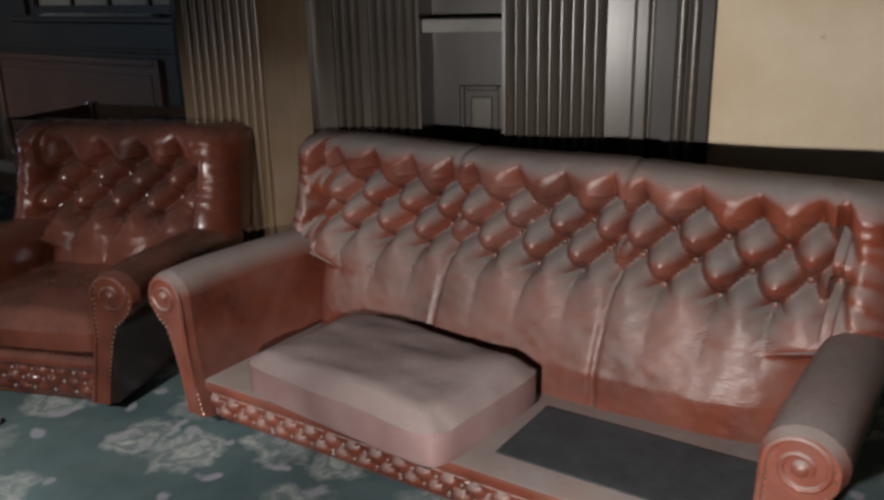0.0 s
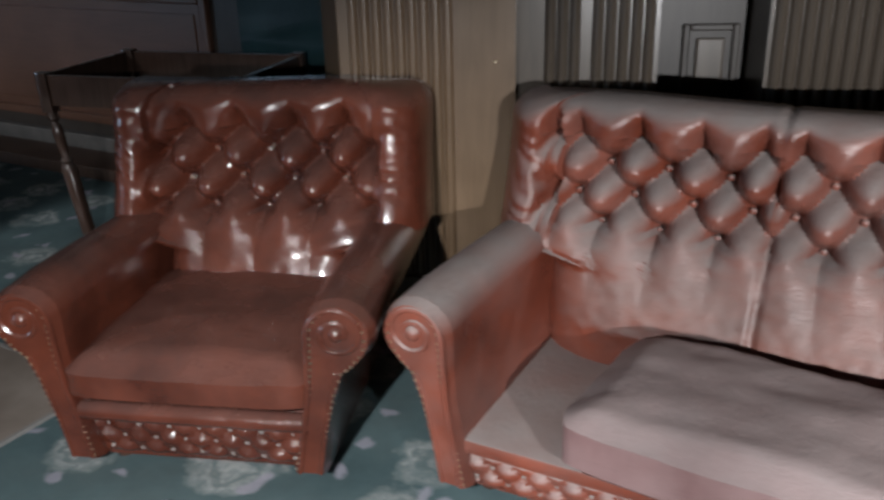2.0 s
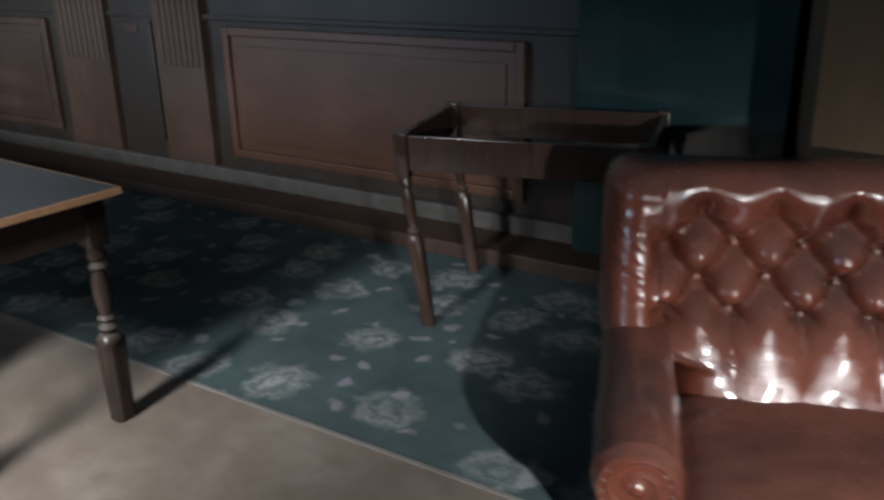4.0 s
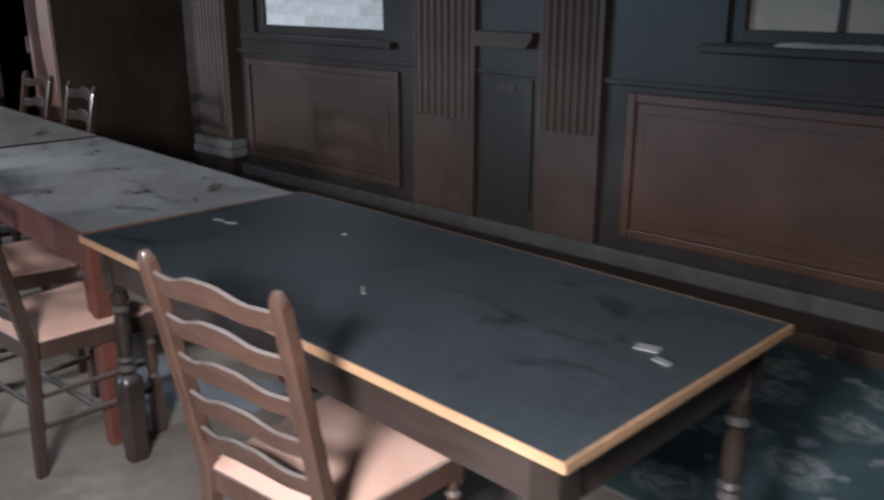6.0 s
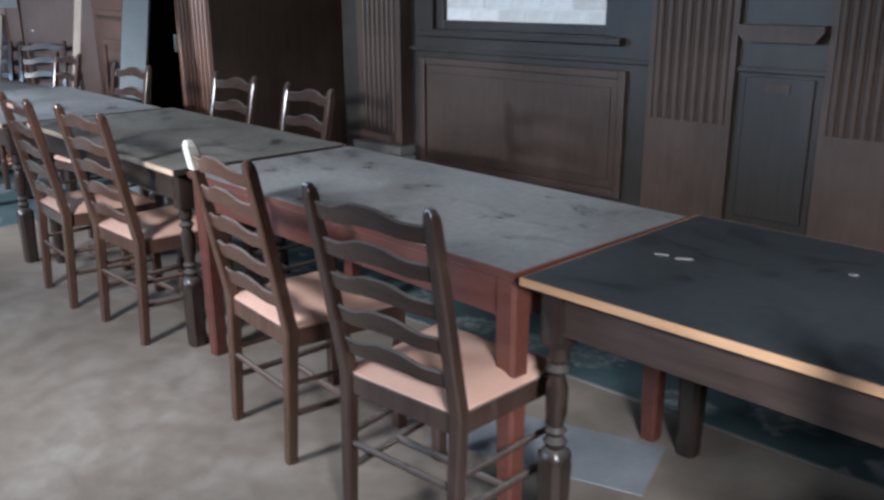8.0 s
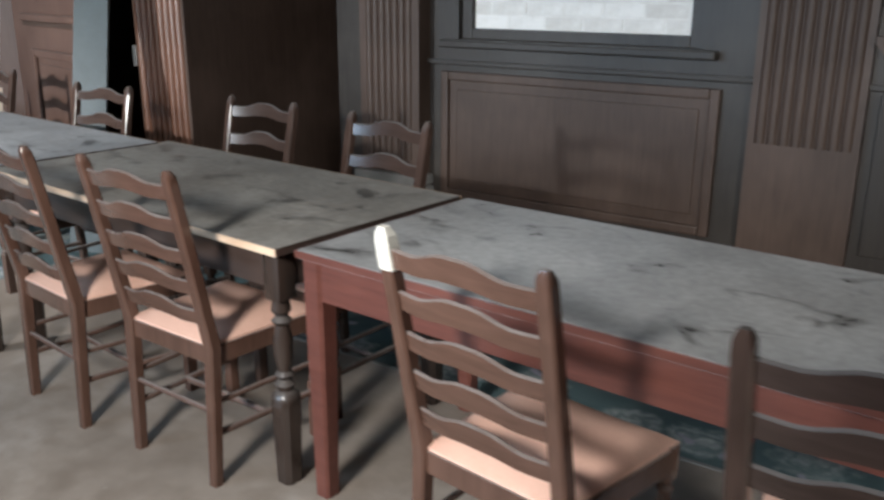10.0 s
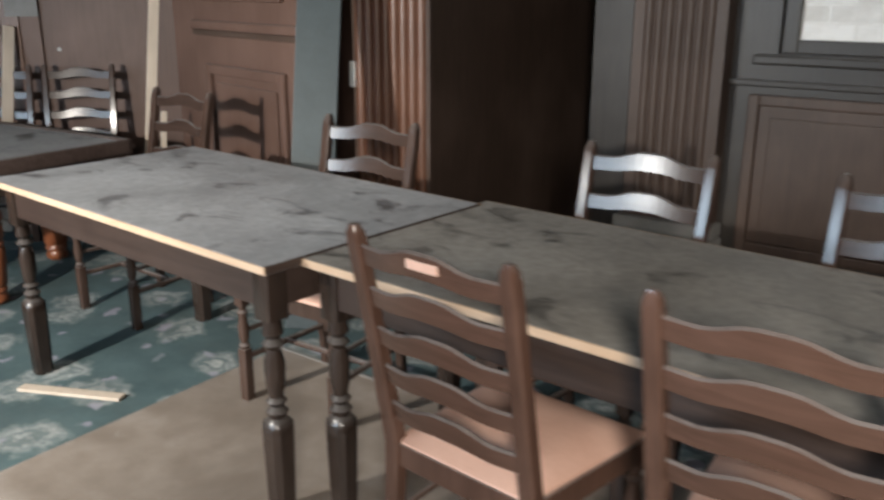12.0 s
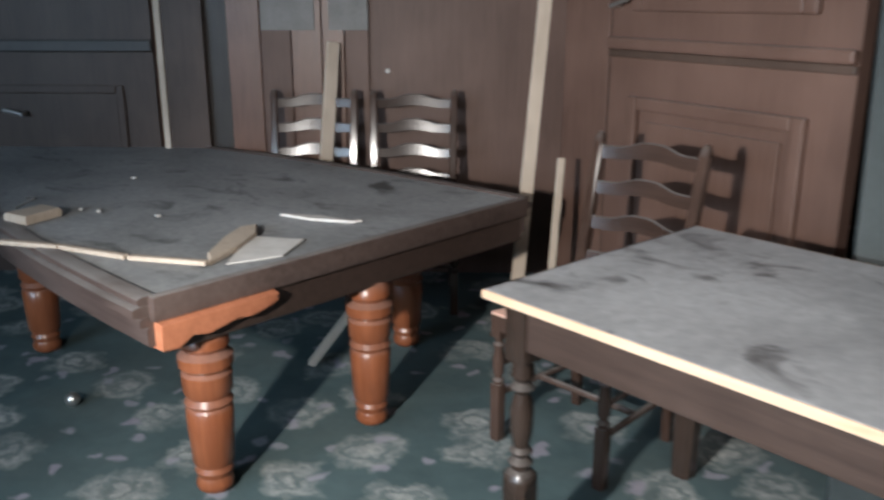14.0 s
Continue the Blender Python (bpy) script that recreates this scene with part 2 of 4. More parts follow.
# real brown-grey dust, made paler to paint in the window's glare
M_TOP2 = tabletop_mat("dusty_glare_top", (0.030, 0.026, 0.022), (0.36, 0.355, 0.35), (0.50, 0.495, 0.49), 0.88, 0.20)
M_TOP3 = tabletop_mat("dusty_grey_top", (0.022, 0.022, 0.022), (0.30, 0.28, 0.25), (0.41, 0.385, 0.35), 0.92, 0.30)
M_TOP4 = tabletop_mat("dusty_blue_top", (0.022, 0.022, 0.024), (0.42, 0.43, 0.445), (0.55, 0.56, 0.575), 0.95, 0.30)
M_TRIM = wood("blond_lipping", (0.46, 0.315, 0.21), (0.62, 0.455, 0.325), 0.45, "x")
M_TRIM1 = wood("orange_tan_lipping", (0.34, 0.19, 0.10), (0.52, 0.31, 0.17), 0.5, "x")
M_SOFAWALL = wood("olive_brown_panelling", (0.042, 0.033, 0.025), (0.080, 0.064, 0.049), 0.30, "z", 0.4)
M_APRON = wood("dark_apron_wood", (0.024, 0.015, 0.012), (0.058, 0.038, 0.031), 0.40, "x")
M_LEG = wood("black_oak_leg", (0.014, 0.010, 0.008), (0.040, 0.026, 0.020), 0.24, "z", 0.3)
M_RED = wood("red_mahogany", (0.066, 0.020, 0.014), (0.130, 0.044, 0.031), 0.40, "x", 0.3)
M_ORANGE = wood("varnished_mahogany", (0.145, 0.042, 0.017), (0.29, 0.102, 0.045), 0.28, "z", 0.3)
M_BROKEN = wood("raw_broken_wood", (0.32, 0.10, 0.045), (0.52, 0.20, 0.10), 0.8, "x")
M_PANEL = wood("brown_panelling", (0.042, 0.027, 0.020), (0.074, 0.048, 0.037), 0.50, "z", 0.0, spec=0.32)
M_PANELR = wood("red_brown_panel", (0.062, 0.031, 0.020), (0.098, 0.050, 0.033), 0.40, "x", 0.0)
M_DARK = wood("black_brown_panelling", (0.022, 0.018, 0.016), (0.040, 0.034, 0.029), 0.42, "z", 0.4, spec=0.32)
M_TANWOOD = wood("tan_pilaster_wood", (0.090, 0.058, 0.033), (0.142, 0.095, 0.057), 0.30, "z")
M_MAUVE = wood("pinkish_panelling", (0.088, 0.051, 0.039), (0.126, 0.075, 0.058), 0.50, "z", 0.3, spec=0.30)
M_ORWOOD = wood("orange_fluted_wood", (0.085, 0.036, 0.020), (0.15, 0.068, 0.040), 0.40, "z")
M_PALEWOOD = wood("pale_pine", (0.44, 0.36, 0.28), (0.60, 0.51, 0.42), 0.7, "z")
M_TEAL = plain("teal_grey_paint", (0.028, 0.039, 0.042), (0.052, 0.068, 0.072), 0.5, 4)
M_TEALB = plain("blue_green_paint", (0.014, 0.031, 0.035), (0.024, 0.050, 0.055), 0.14, 4)
M_LEDGE = plain("dusty_grey_ledge", (0.16, 0.155, 0.145), (0.26, 0.25, 0.24), 0.8, 8)
M_SKIRT = plain("dusty_dark_skirting", (0.045, 0.042, 0.040), (0.105, 0.10, 0.095), 0.7, 8)
M_CEIL = plain("stained_ceiling", (0.30, 0.29, 0.27), (0.42, 0.41, 0.39), 0.9, 2)
M_METAL = plain("tarnished_steel", (0.45, 0.45, 0.44), (0.65, 0.65, 0.63), 0.3, 12, 0.9)
M_WHITE = plain("white_paint", (0.58, 0.55, 0.48), (0.72, 0.69, 0.62), 0.6, 14)
M_PAPER = plain("pale_paper", (0.55, 0.53, 0.50), (0.72, 0.70, 0.67), 0.8, 20)
M_SLATE = tabletop_mat("grey_slate_bed", (0.045, 0.050, 0.050), (0.31, 0.32, 0.325), (0.42, 0.43, 0.435), 0.92, 0.42)
M_RUBBER = wood("moulded_dark_rail", (0.045, 0.030, 0.026), (0.11, 0.08, 0.07), 0.38, "x", 0.6)

# ---- mesh helpers ----


def part(name, bm, material, parent=None, label="", smooth=False):
    me = bpy.data.meshes.new(name)
    bmesh.ops.recalc_face_normals(bm, faces=bm.faces)
    bm.to_mesh(me)
    bm.free()
    me.materials.append(material)
    if smooth:
        for p in me.polygons:
            p.use_smooth = True
        try:
            me.set_sharp_from_angle(angle=radians(42))
        except AttributeError:
            pass
    ob = new(name, me)
    if parent:
        ob.parent = parent
    if label:
        ob["label"] = label
    return ob


def box(bm, x0, x1, y0, y1, z0, z1, bev=0.0, m=None):
    r = bmesh.ops.create_cube(bm, size=1.0)
    vs = r["verts"]
    for v in vs:
        v.co = Vector(((x0 + x1) / 2 + v.co.x * (x1 - x0), (y0 + y1) / 2 + v.co.y * (y1 - y0), (z0 + z1) / 2 + v.co.z * (z1 - z0)))
    if m is not None:
        for v in vs:
            v.co = m @ v.co
    if bev:
        es = {e for v in vs for e in v.link_edges}
        bmesh.ops.bevel(bm, geom=list(es), offset=bev, segments=2, profile=0.6, affect="EDGES")
    return bm


def bx(x0, x1, y0, y1, z0, z1, bev=0.0, m=None):
    return box(bmesh.new(), x0, x1, y0, y1, z0, z1, bev, m)


def loft(bm, rings, cap=True, closed=True):
    """Skin over rings of points."""
    vr = [[bm.verts.new(p) for p in ring] for ring in rings]
    n = len(vr[0])
    for a, b in zip(vr, vr[1:]):
        for i in range(n if closed else n - 1):
            j = (i + 1) % n
            bm.faces.new((a[i], a[j], b[j], b[i]))
    if cap:
        bm.faces.new(list(reversed(vr[0])))
        bm.faces.new(vr[-1])
    return bm


def lathe(bm, prof, x=0, y=0, n=14, m=None):
    """A turned piece: rows of (z, radius)."""
    rings = []
    for z, r in prof:
        ring = [Vector((x + r * math.cos(2 * math.pi * i / n), y + r * math.sin(2 * math.pi * i / n), z)) for i in range(n)]
        rings.append([m @ p for p in ring] if m is not None else ring)
    return loft(bm, rings)


def rod(bm, a, b, ra, rb=None, n=8, squash=1.0):
    """A tapered round bar from a to b."""
    a, b = Vector(a), Vector(b)
    rb = ra if rb is None else rb
    q = (b - a).to_track_quat("Z", "Y")
    rings = []
    for p, r in ((a, ra), (b, rb)):
        rings.append([p + q @ Vector((r * math.cos(2 * math.pi * i / n), squash * r * math.sin(2 * math.pi * i / n), 0)) for i in range(n)])
    return loft(bm, rings)


def square_bar(bm, pts, half, bev=0.004):
    """A square post through points with half-widths."""
    rings = []
    for p, h in zip(pts, half):
        c = h * 0.72
        rings.append([Vector(p) + Vector(o) for o in ((-h, -c, 0), (-c, -h, 0), (c, -h, 0), (h, -c, 0), (h, c, 0), (c, h, 0), (-c, h, 0), (-h, c, 0))])
    return loft(bm, rings)


def prism(bm, outline, y0, y1, m=None):
    """An outline in x and z, given depth along y."""
    rings = [[Vector((x, y, z)) for x, z in outline] for y in (y0, y1)]
    if m is not None:
        rings = [[m @ p for p in r] for r in rings]
    return loft(bm, rings)


def empty(name, m, label, category, group="", kind=""):
    ob = new(name)
    ob.matrix_world = m
    ob.empty_display_size = 0.1
    return tagged(ob, label, category, group, kind)


def structure(name, bm, mat, label, category="wall", smooth=False):
    return tagged(part(name, bm, mat, None, "", smooth), label, category, "", "structure")

# ---- the room ----
H = 2.9
WY = 4.55   # face of the dining wall
structure("ground_slab", bx(-17, 4.2, -4.2, 6.4, -0.25, -0.03), M_LEDGE, "plain concrete slab under the floors", "floor")
structure("floor_carpet", bx(-16.5, 4.0, -4.0, 6.2, -0.03, 0.0), M_CARPET, "teal carpet with pale floral pattern, grimy and faded", "carpet")
structure("floor_dance", bx(-9.22, -1.73, -3.99, 2.76, -0.026, 0.006), M_FLOOR, "bare brown dusty dance floor with scuffs and stains", "floor")
structure("trim_floor_long", bx(-9.22, -1.73, 2.76, 2.775, -0.02, 0.009), M_LEDGE, "thin pale edging strip between bare floor and carpet", "trim")
structure("trim_floor_end", bx(-1.73, -1.715, -3.9, 2.775, -0.02, 0.009), M_LEDGE, "thin pale edging strip between bare floor and carpet", "trim")
structure("ceiling", bx(-16.8, 4.2, -4.2, 6.4, H, H + 0.15), M_CEIL, "stained off-white plaster ceiling", "ceiling")

structure("wall_east", bx(4.0, 4.2, -4.0, 6.4, -0.03, H), M_PANEL, "plain brown wall", "wall")
structure("wall_west", bx(-16.8, -16.6, -4.0, 6.4, -0.03, H), M_PANEL, "plain brown wall", "wall")
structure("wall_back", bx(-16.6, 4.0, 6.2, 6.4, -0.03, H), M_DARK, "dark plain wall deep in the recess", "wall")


def reeds(parent, mat, x0, x1, y, z0, z1, n, out=0.018):
    """Upright half-round reeds on a face that looks to -y, one part each."""
    w = (x1 - x0) / n
    first = None
    for i in range(n):
        c = x0 + (i + 0.5) * w
        if first is None:
            ring = [(-0.46 * w * math.cos(math.pi * k / 6), -out * math.sin(math.pi * k / 6)) for k in range(7)]
            first = part("reed", loft(bmesh.new(), [[Vector((px, py, z)) for px, py in ring] for z in (z0, z1)]), mat, parent, "", True)
            ob = first
        else:
            ob = new("reed", first.data)
            ob.parent = parent
        ob.location = (c, y, 0)


def infill_bricks(w, x0, x1, z0, z1, y):
    """White-painted bricks in half bond, each a part; mortar behind them."""
    part("mortar", bx(x0, x1, y + 0.0045, y + 0.06, z0, z1), M_BRICK, w)
    bl, bh, j = 0.215, 0.065, 0.010
    base = {}
    row, z = 0, z0 + 0.004
    while z + bh < z1 + 0.02:
        x = x0 + 0.002 - (0.112 if row % 2 else 0.0)
        while x < x1 - 0.02:
            a, e = max(x, x0 + 0.002), min(x + bl, x1 - 0.002)
            if e - a > 0.03:
                key = round(e - a, 3)
                if key not in base:
                    base[key] = part("brick", bx(0, e - a, 0, 0.05, 0, bh, 0.004), M_BRICK, w)
                    ob = base[key]
                else:
                    ob = new("brick", base[key].data)
                    ob.parent = w
                ob.location = (a, y + random.uniform(-0.002, 0.003), z)
            x += bl + j
        z += bh + j
        row += 1


def window(name, x0, x1, z0, z1, y, bars, label, fill="pane"):
    w = empty(name, pose(0, 0, 0), label, "window", "", "structure")
    fr = bmesh.new()
    for a, b, c, d in ((x0 - 0.07, x0, z0 - 0.06, z1 + 0.06), (x1, x1 + 0.07, z0 - 0.06, z1 + 0.06), (x0, x1, z0 - 0.06, z0), (x0, x1, z1, z1 + 0.06)):
        box(fr, a, b, y + 0.03, y + 0.12, c, d, 0.006)
    part("window_frame", fr, M_DARK, w)
    part("window_sill", bx(x0 - 0.16, x1 + 0.16, y - 0.07, y + 0.13, z0 - 0.105, z0 - 0.063, 0.01), M_DARK, w, "dark wooden sill with dust")
    step = (x1 - x0) / (bars + 1)
    for i in range(bars):
        c = x0 + step * (i + 1)
        part("glazing_bar", bx(c - 0.014, c + 0.014, y + 0.05, y + 0.10, z0, z1, 0.003), M_DARK, w)
    if fill == "brick":
        infill_bricks(w, x0, x1, z0, z1, y + 0.06)
        return w
    mat = M_CREAM if fill == "cream" else M_PANE
    for i in range(bars + 1):
        part("pane", bx(x0 + step * i + 0.001, x0 + step * (i + 1) - 0.001, y + 0.07, y + 0.078, z0, z1), mat, w)
    return w


def wall_with_openings(name, x0, x1, y0, y1, openings, mat, label):
    bm = bmesh.new()
    xs = x0
    for a, b, c, d in openings:
        box(bm, xs, a, y0, y1, -0.03, H)
        box(bm, a, b, y0, y1, -0.03, c)
        box(bm, a, b, y0, y1, d, H)
        xs = b
    box(bm, xs, x1, y0, y1, -0.03, H)
    return structure(name, bm, mat, label)


WIN = ((-7.81, -6.55, 1.19, 2.25), (-4.20, -2.58, 1.27, 2.25))
wall_with_openings("wall_north", -8.55, -1.45, WY, WY + 0.25, [(a - 0.07, b + 0.07, c - 0.06, d + 0.06) for a, b, c, d in WIN], M_DARK, "dark brown panelled window wall")
window("window_1", *WIN[0], WY, 0, "window bricked up with white-painted bricks, dark wooden frame", "brick")
window("window_2", *WIN[1], WY, 3, "cream-painted window with glazing bars in a dark frame", "cream")

wall_with_openings("wall_south", -16.8, 4.2, -4.2, -4.0, [(-12.07, -7.93, 1.14, 2.46)], M_PANEL, "plain brown panelled wall")
# unseen window, added to house the bluish fill lamp
window("unseen_window_3", -12.0, -8.0, 1.2, 2.4, -4.16, 3, "unseen wide window added opposite the tables for bluish daylight")


def wall_panel(name, x0, x1, z0, z1, y, mat, label, border=0.05, m=None):
    p = empty(name, m if m is not None else pose(0, 0, 0), label, "wall panel", "", "structure")
    fr = bmesh.new()
    for a, b, c, d in ((x0, x0 + border, z0, z1), (x1 - border, x1, z0, z1), (x0 + border, x1 - border, z0, z0 + border), (x0 + border, x1 - border, z1 - border, z1)):
        box(fr, a, b, y - 0.035, y + 0.004, c, d, 0.010)
    part("panel_moulding", fr, mat, p)
    part("panel_field", bx(x0 + border, x1 - border, y - 0.012, y + 0.003, z0 + border, z1 - border), mat, p)
    part("panel_raised", bx(x0 + border + 0.05, x1 - border - 0.05, y - 0.020, y - 0.004, z0 + border + 0.05, z1 - border - 0.05, 0.007), mat, p)
    return p


wall_panel("wall_panel_1", -4.74, -2.845, 0.22, 0.955, WY, M_PANELR, "reddish-brown wooden wall panel with raised moulding")
wall_panel("wall_panel_2", -7.98, -6.36, 0.22, 0.95, WY, M_PANEL, "brown wooden wall panel under the window")
structure("baseboard", bx(-8.07, -1.5, WY - 0.058, WY, 0.0, 0.15, 0.01), M_SKIRT, "dusty dark grey skirting board", "baseboard")
structure("trim_base_ledge", bx(-8.03, -1.5, WY - 0.32, WY - 0.062, 0.0, 0.07, 0.008), M_PANEL, "low dark wooden ledge at the wall foot", "trim")
structure("trim_dado", bx(-8.1, -1.5, WY - 0.03, WY, 0.985, 1.015, 0.008), M_DARK, "narrow dark dado rail", "trim")


def niche_unit(name, x0, xa, xb, x1, y, mat, mat_in, z_shelf, n1, n2, label):
    """Reeded pilasters on both sides of a shallow niche with a bracket shelf."""
    u = empty(name, pose(0, 0, 0), label, "pilaster", "", "structure")
    part("pilaster_board", bx(x0, xa, y - 0.05, y, 0.0, H), mat, u)
    part("pilaster_board", bx(xb, x1, y - 0.05, y, 0.0, H), mat, u)
    reeds(u, mat, x0 + 0.03, xa - 0.03, y - 0.048, 0.72, H - 0.1, n1)
    reeds(u, mat, xb + 0.03, x1 - 0.03, y - 0.048, 0.72, H - 0.1, n2)
    part("niche_back", bx(xa, xb, y - 0.012, y + 0.002, 0.0, H), mat_in, u)
    sh = bmesh.new()
    prism(sh, [(xa + 0.01, z_shelf + 0.03), (xb - 0.01, z_shelf + 0.03), (xb - 0.01, z_shelf), (xb - 0.05, z_shelf - 0.05), (xa + 0.05, z_shelf - 0.05), (xa + 0.01, z_shelf)], y - 0.10, y - 0.011)
    part("bracket_shelf", sh, mat, u, "bracket shelf")
    part("niche_door", bx(xa + 0.05, xb - 0.05, y - 0.03, y - 0.011, 0.25, z_shelf - 0.22, 0.006), mat_in, u)
    part("niche_plate", bx((xa + xb) / 2 - 0.06, (xa + xb) / 2 + 0.06, y - 0.037, y - 0.028, z_shelf - 0.29, z_shelf - 0.25), mat, u)
    return u


niche_unit("pilaster_1", -6.21, -5.72, -5.275, -4.88, WY, M_PANEL, M_DARK, 1.19, 8, 7, "brown reeded pilaster with a small bracket niche")
pil = empty("pilaster_2", pose(0, 0, 0), "dark reeded pilaster with a square plinth", "pilaster", "", "structure")
part("pilaster_board", bx(-8.52, -8.08, WY - 0.11, WY, 0.0, H), M_PANEL, pil)
reeds(pil, M_PANEL, -8.47, -8.13, WY - 0.108, 0.42, H - 0.1, 7)
part("plinth_cap", bx(-8.55, -8.05, WY - 0.16, WY, 0.27, 0.335, 0.015), M_LEDGE, pil, "pale dusty plinth cap")
part("plinth_roll", bx(-8.56, -8.04, WY - 0.175, WY, 0.20, 0.268, 0.025), M_LEDGE, pil, "pale dusty rounded plinth roll")
part("plinth", bx(-8.53, -8.07, WY - 0.14, WY, 0.0, 0.198, 0.01), M_PANEL, pil)

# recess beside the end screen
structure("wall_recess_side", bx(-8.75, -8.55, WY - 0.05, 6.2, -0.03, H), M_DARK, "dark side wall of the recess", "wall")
colm = empty("pilaster_3", pose(0, 0, 0), "orange-brown reeded wooden column casing", "pilaster", "", "structure")
part("column_casing", bx(-9.55, -9.10, 3.62, 6.2, 0.0, H), M_PANEL, colm)
reeds(colm, M_ORWOOD, -9.53, -9.12, 3.622, 0.10, H - 0.1, 8, 0.022)
part("hinge_plate", bx(-9.545, -9.51, 3.585, 3.602, 0.96, 1.08, 0.003), M_METAL, colm, "pale steel hinge plate")

# screen with the big panelled door
SCR = pose(-10.57, 3.535, 0, 0, 0, -12.5)
scr = empty("door_1", SCR, "pinkish-brown panelled door, closed, with rail moulding", "door", "", "structure")
part("door_leaf", bx(0, 1.03, 0.0, 0.06, 0.0, 2.2), M_MAUVE, scr)
part("rail_moulding", bx(0.0, 1.03, -0.035, 0.0, 1.20, 1.245, 0.012), M_MAUVE, scr)
part("rail_moulding", bx(0.0, 1.03, -0.018, 0.0, 1.17, 1.198, 0.006), M_PANEL, scr)
for zz0, zz1 in ((0.32, 1.03), (1.34, 2.05)):
    fr = bmesh.new()
    for a, b, c, d in ((0.12, 0.17, zz0, zz1), (0.84, 0.89, zz0, zz1), (0.17, 0.84, zz0, zz0 + 0.05), (0.17, 0.84, zz1 - 0.05, zz1)):
        box(fr, a, b, -0.028, 0.0, c, d, 0.010)
    part("panel_moulding", fr, M_MAUVE, scr)
    part("panel_raised", bx(0.21, 0.80, -0.014, 0.0, zz0 + 0.09, zz1 - 0.09, 0.006), M_MAUVE, scr)
hd = bmesh.new()
rod(hd, (0.035, 0.0, 1.36), (0.035, -0.05, 1.36), 0.011, 0.009)
rod(hd, (0.035, -0.045, 1.36), (0.12, -0.05, 1.38), 0.009, 0.007)
part("door_handle", hd, M_METAL, scr, "tarnished lever handle", True)
structure("trim_screen_post", bx(-0.30, -0.035, 0.02, 0.16, 0.0, H, 0.008, SCR), M_MAUVE, "pinkish-brown wooden screen post", "trim")
# solid dark strip; its colour gives the shade of an open gap
structure("trim_screen_gap_shade", bx(-0.035, 0.0, 0.03, 0.06, 0.0, H, 0.0, SCR), M_DARK, "black-brown strip for the shade in the gap beside the door", "trim")
structure("wall_screen_head", bx(-0.30, 1.06, 0.0, 0.14, 2.2, H, 0.0, SCR), M_MAUVE, "pinkish-brown wooden screen above the door", "wall")
structure("wall_screen_return", bx(-0.30, -0.16, 0.16, 1.3, -0.03, H, 0.0, SCR), M_MAUVE, "pinkish-brown return of the screen", "wall")

# slanting end wall
DIAG = pose(-10.75, 4.55, 0, 0, 0, 43)   # local x runs along the wall, -y looks into the room
structure("wall_slanting", bx(-6.6, 0.4, 0.0, 0.2, -0.03, H, 0.0, DIAG), M_MAUVE, "pinkish-brown wooden end wall set at a slant", "wall")

# ---- sofa wall: set at a slant, with a deep niche ----
SOF = pose(-0.81, 3.63, 0, 0, 0, 24.2)   # local x runs along the wall, -y looks into the room


def plan_prism(outline, z0, z1, m):
    """An upright solid over an outline in the plan."""
    return loft(bmesh.new(), [[m @ Vector((x, y, z)) for x, y in outline] for z in (z0, z1)])


N0, N1, ND = 0.475, 0.79, 0.30   # the niche: sides and depth
structure("wall_sofa", plan_prism([(-0.44, 0.052), (N0, 0.052), (N0, 1.2), (-0.44, 1.2)], -0.03, H, SOF), M_SOFAWALL, "dark panelled wall behind the sofa", "wall")
structure("wall_sofa_end", plan_prism([(N1, 0.052), (5.25, 0.052), (5.25, 0.35), (N1, 0.35)], -0.03, H, SOF), M_SOFAWALL, "dark panelled wall behind the sofa", "wall")
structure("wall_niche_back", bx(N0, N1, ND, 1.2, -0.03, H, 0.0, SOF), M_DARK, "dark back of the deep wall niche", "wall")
tp = empty("pilaster_4", SOF, "tan wooden pilaster with reeded middle and plain returns", "pilaster", "", "structure")
part("pilaster_board", plan_prism([(-0.485, 0.0), (0.05, 0.0), (0.05, 0.05), (-0.40, 0.05)], 0.0, H, pose(0, 0, 0)), M_TANWOOD, tp)
part("side_board", plan_prism([(-0.487, 0.004), (-0.445, 0.06), (-0.445, 1.1), (-0.60, 0.30)], 0.0, H, pose(0, 0, 0)), M_TANWOOD, tp)
part("foot_board", bx(-0.47, 0.045, -0.022, -0.001, 0.0, 0.20, 0.008), M_TANWOOD, tp)
reeds(tp, M_TANWOOD, -0.455, -0.135, 0.002, 0.21, H - 0.1, 9, 0.016)
part("nail_head", lathe(bmesh.new(), ((0, 0.006), (0.004, 0.004)), 0, 0, 8, pose(-0.01, 0.0, 0.90, 90)), M_NAIL, tp)
sw = empty("pilaster_5", SOF, "dark reeded wall boards with pale worn ridges", "pilaster", "", "structure")
reeds(sw, M_SOFAWALL, 0.135, 0.245, 0.054, 0.1, H, 3, 0.03)
reeds(sw, M_SOFAWALL, 0.275, 0.465, 0.054, 0.1, H, 5, 0.03)
nu = empty("pilaster_6", SOF, "dark reeded wall boards beside a deep niche with a shelf", "pilaster", "", "structure")
reeds(nu, M_SOFAWALL, 0.80, 1.175, 0.054, 0.1, H, 9, 0.03)
part("trim_ridge", bx(1.265, 1.325, 0.01, 0.054, 0.0, H, 0.012), M_SOFAWALL, nu)
part("edge_board", bx(1.335, 1.545, 0.03, 0.053, 0.0, H, 0.006), M_DARK, nu)
reeds(nu, M_SOFAWALL, 1.41, 1.50, 0.032, 0.1, H, 2, 0.02)
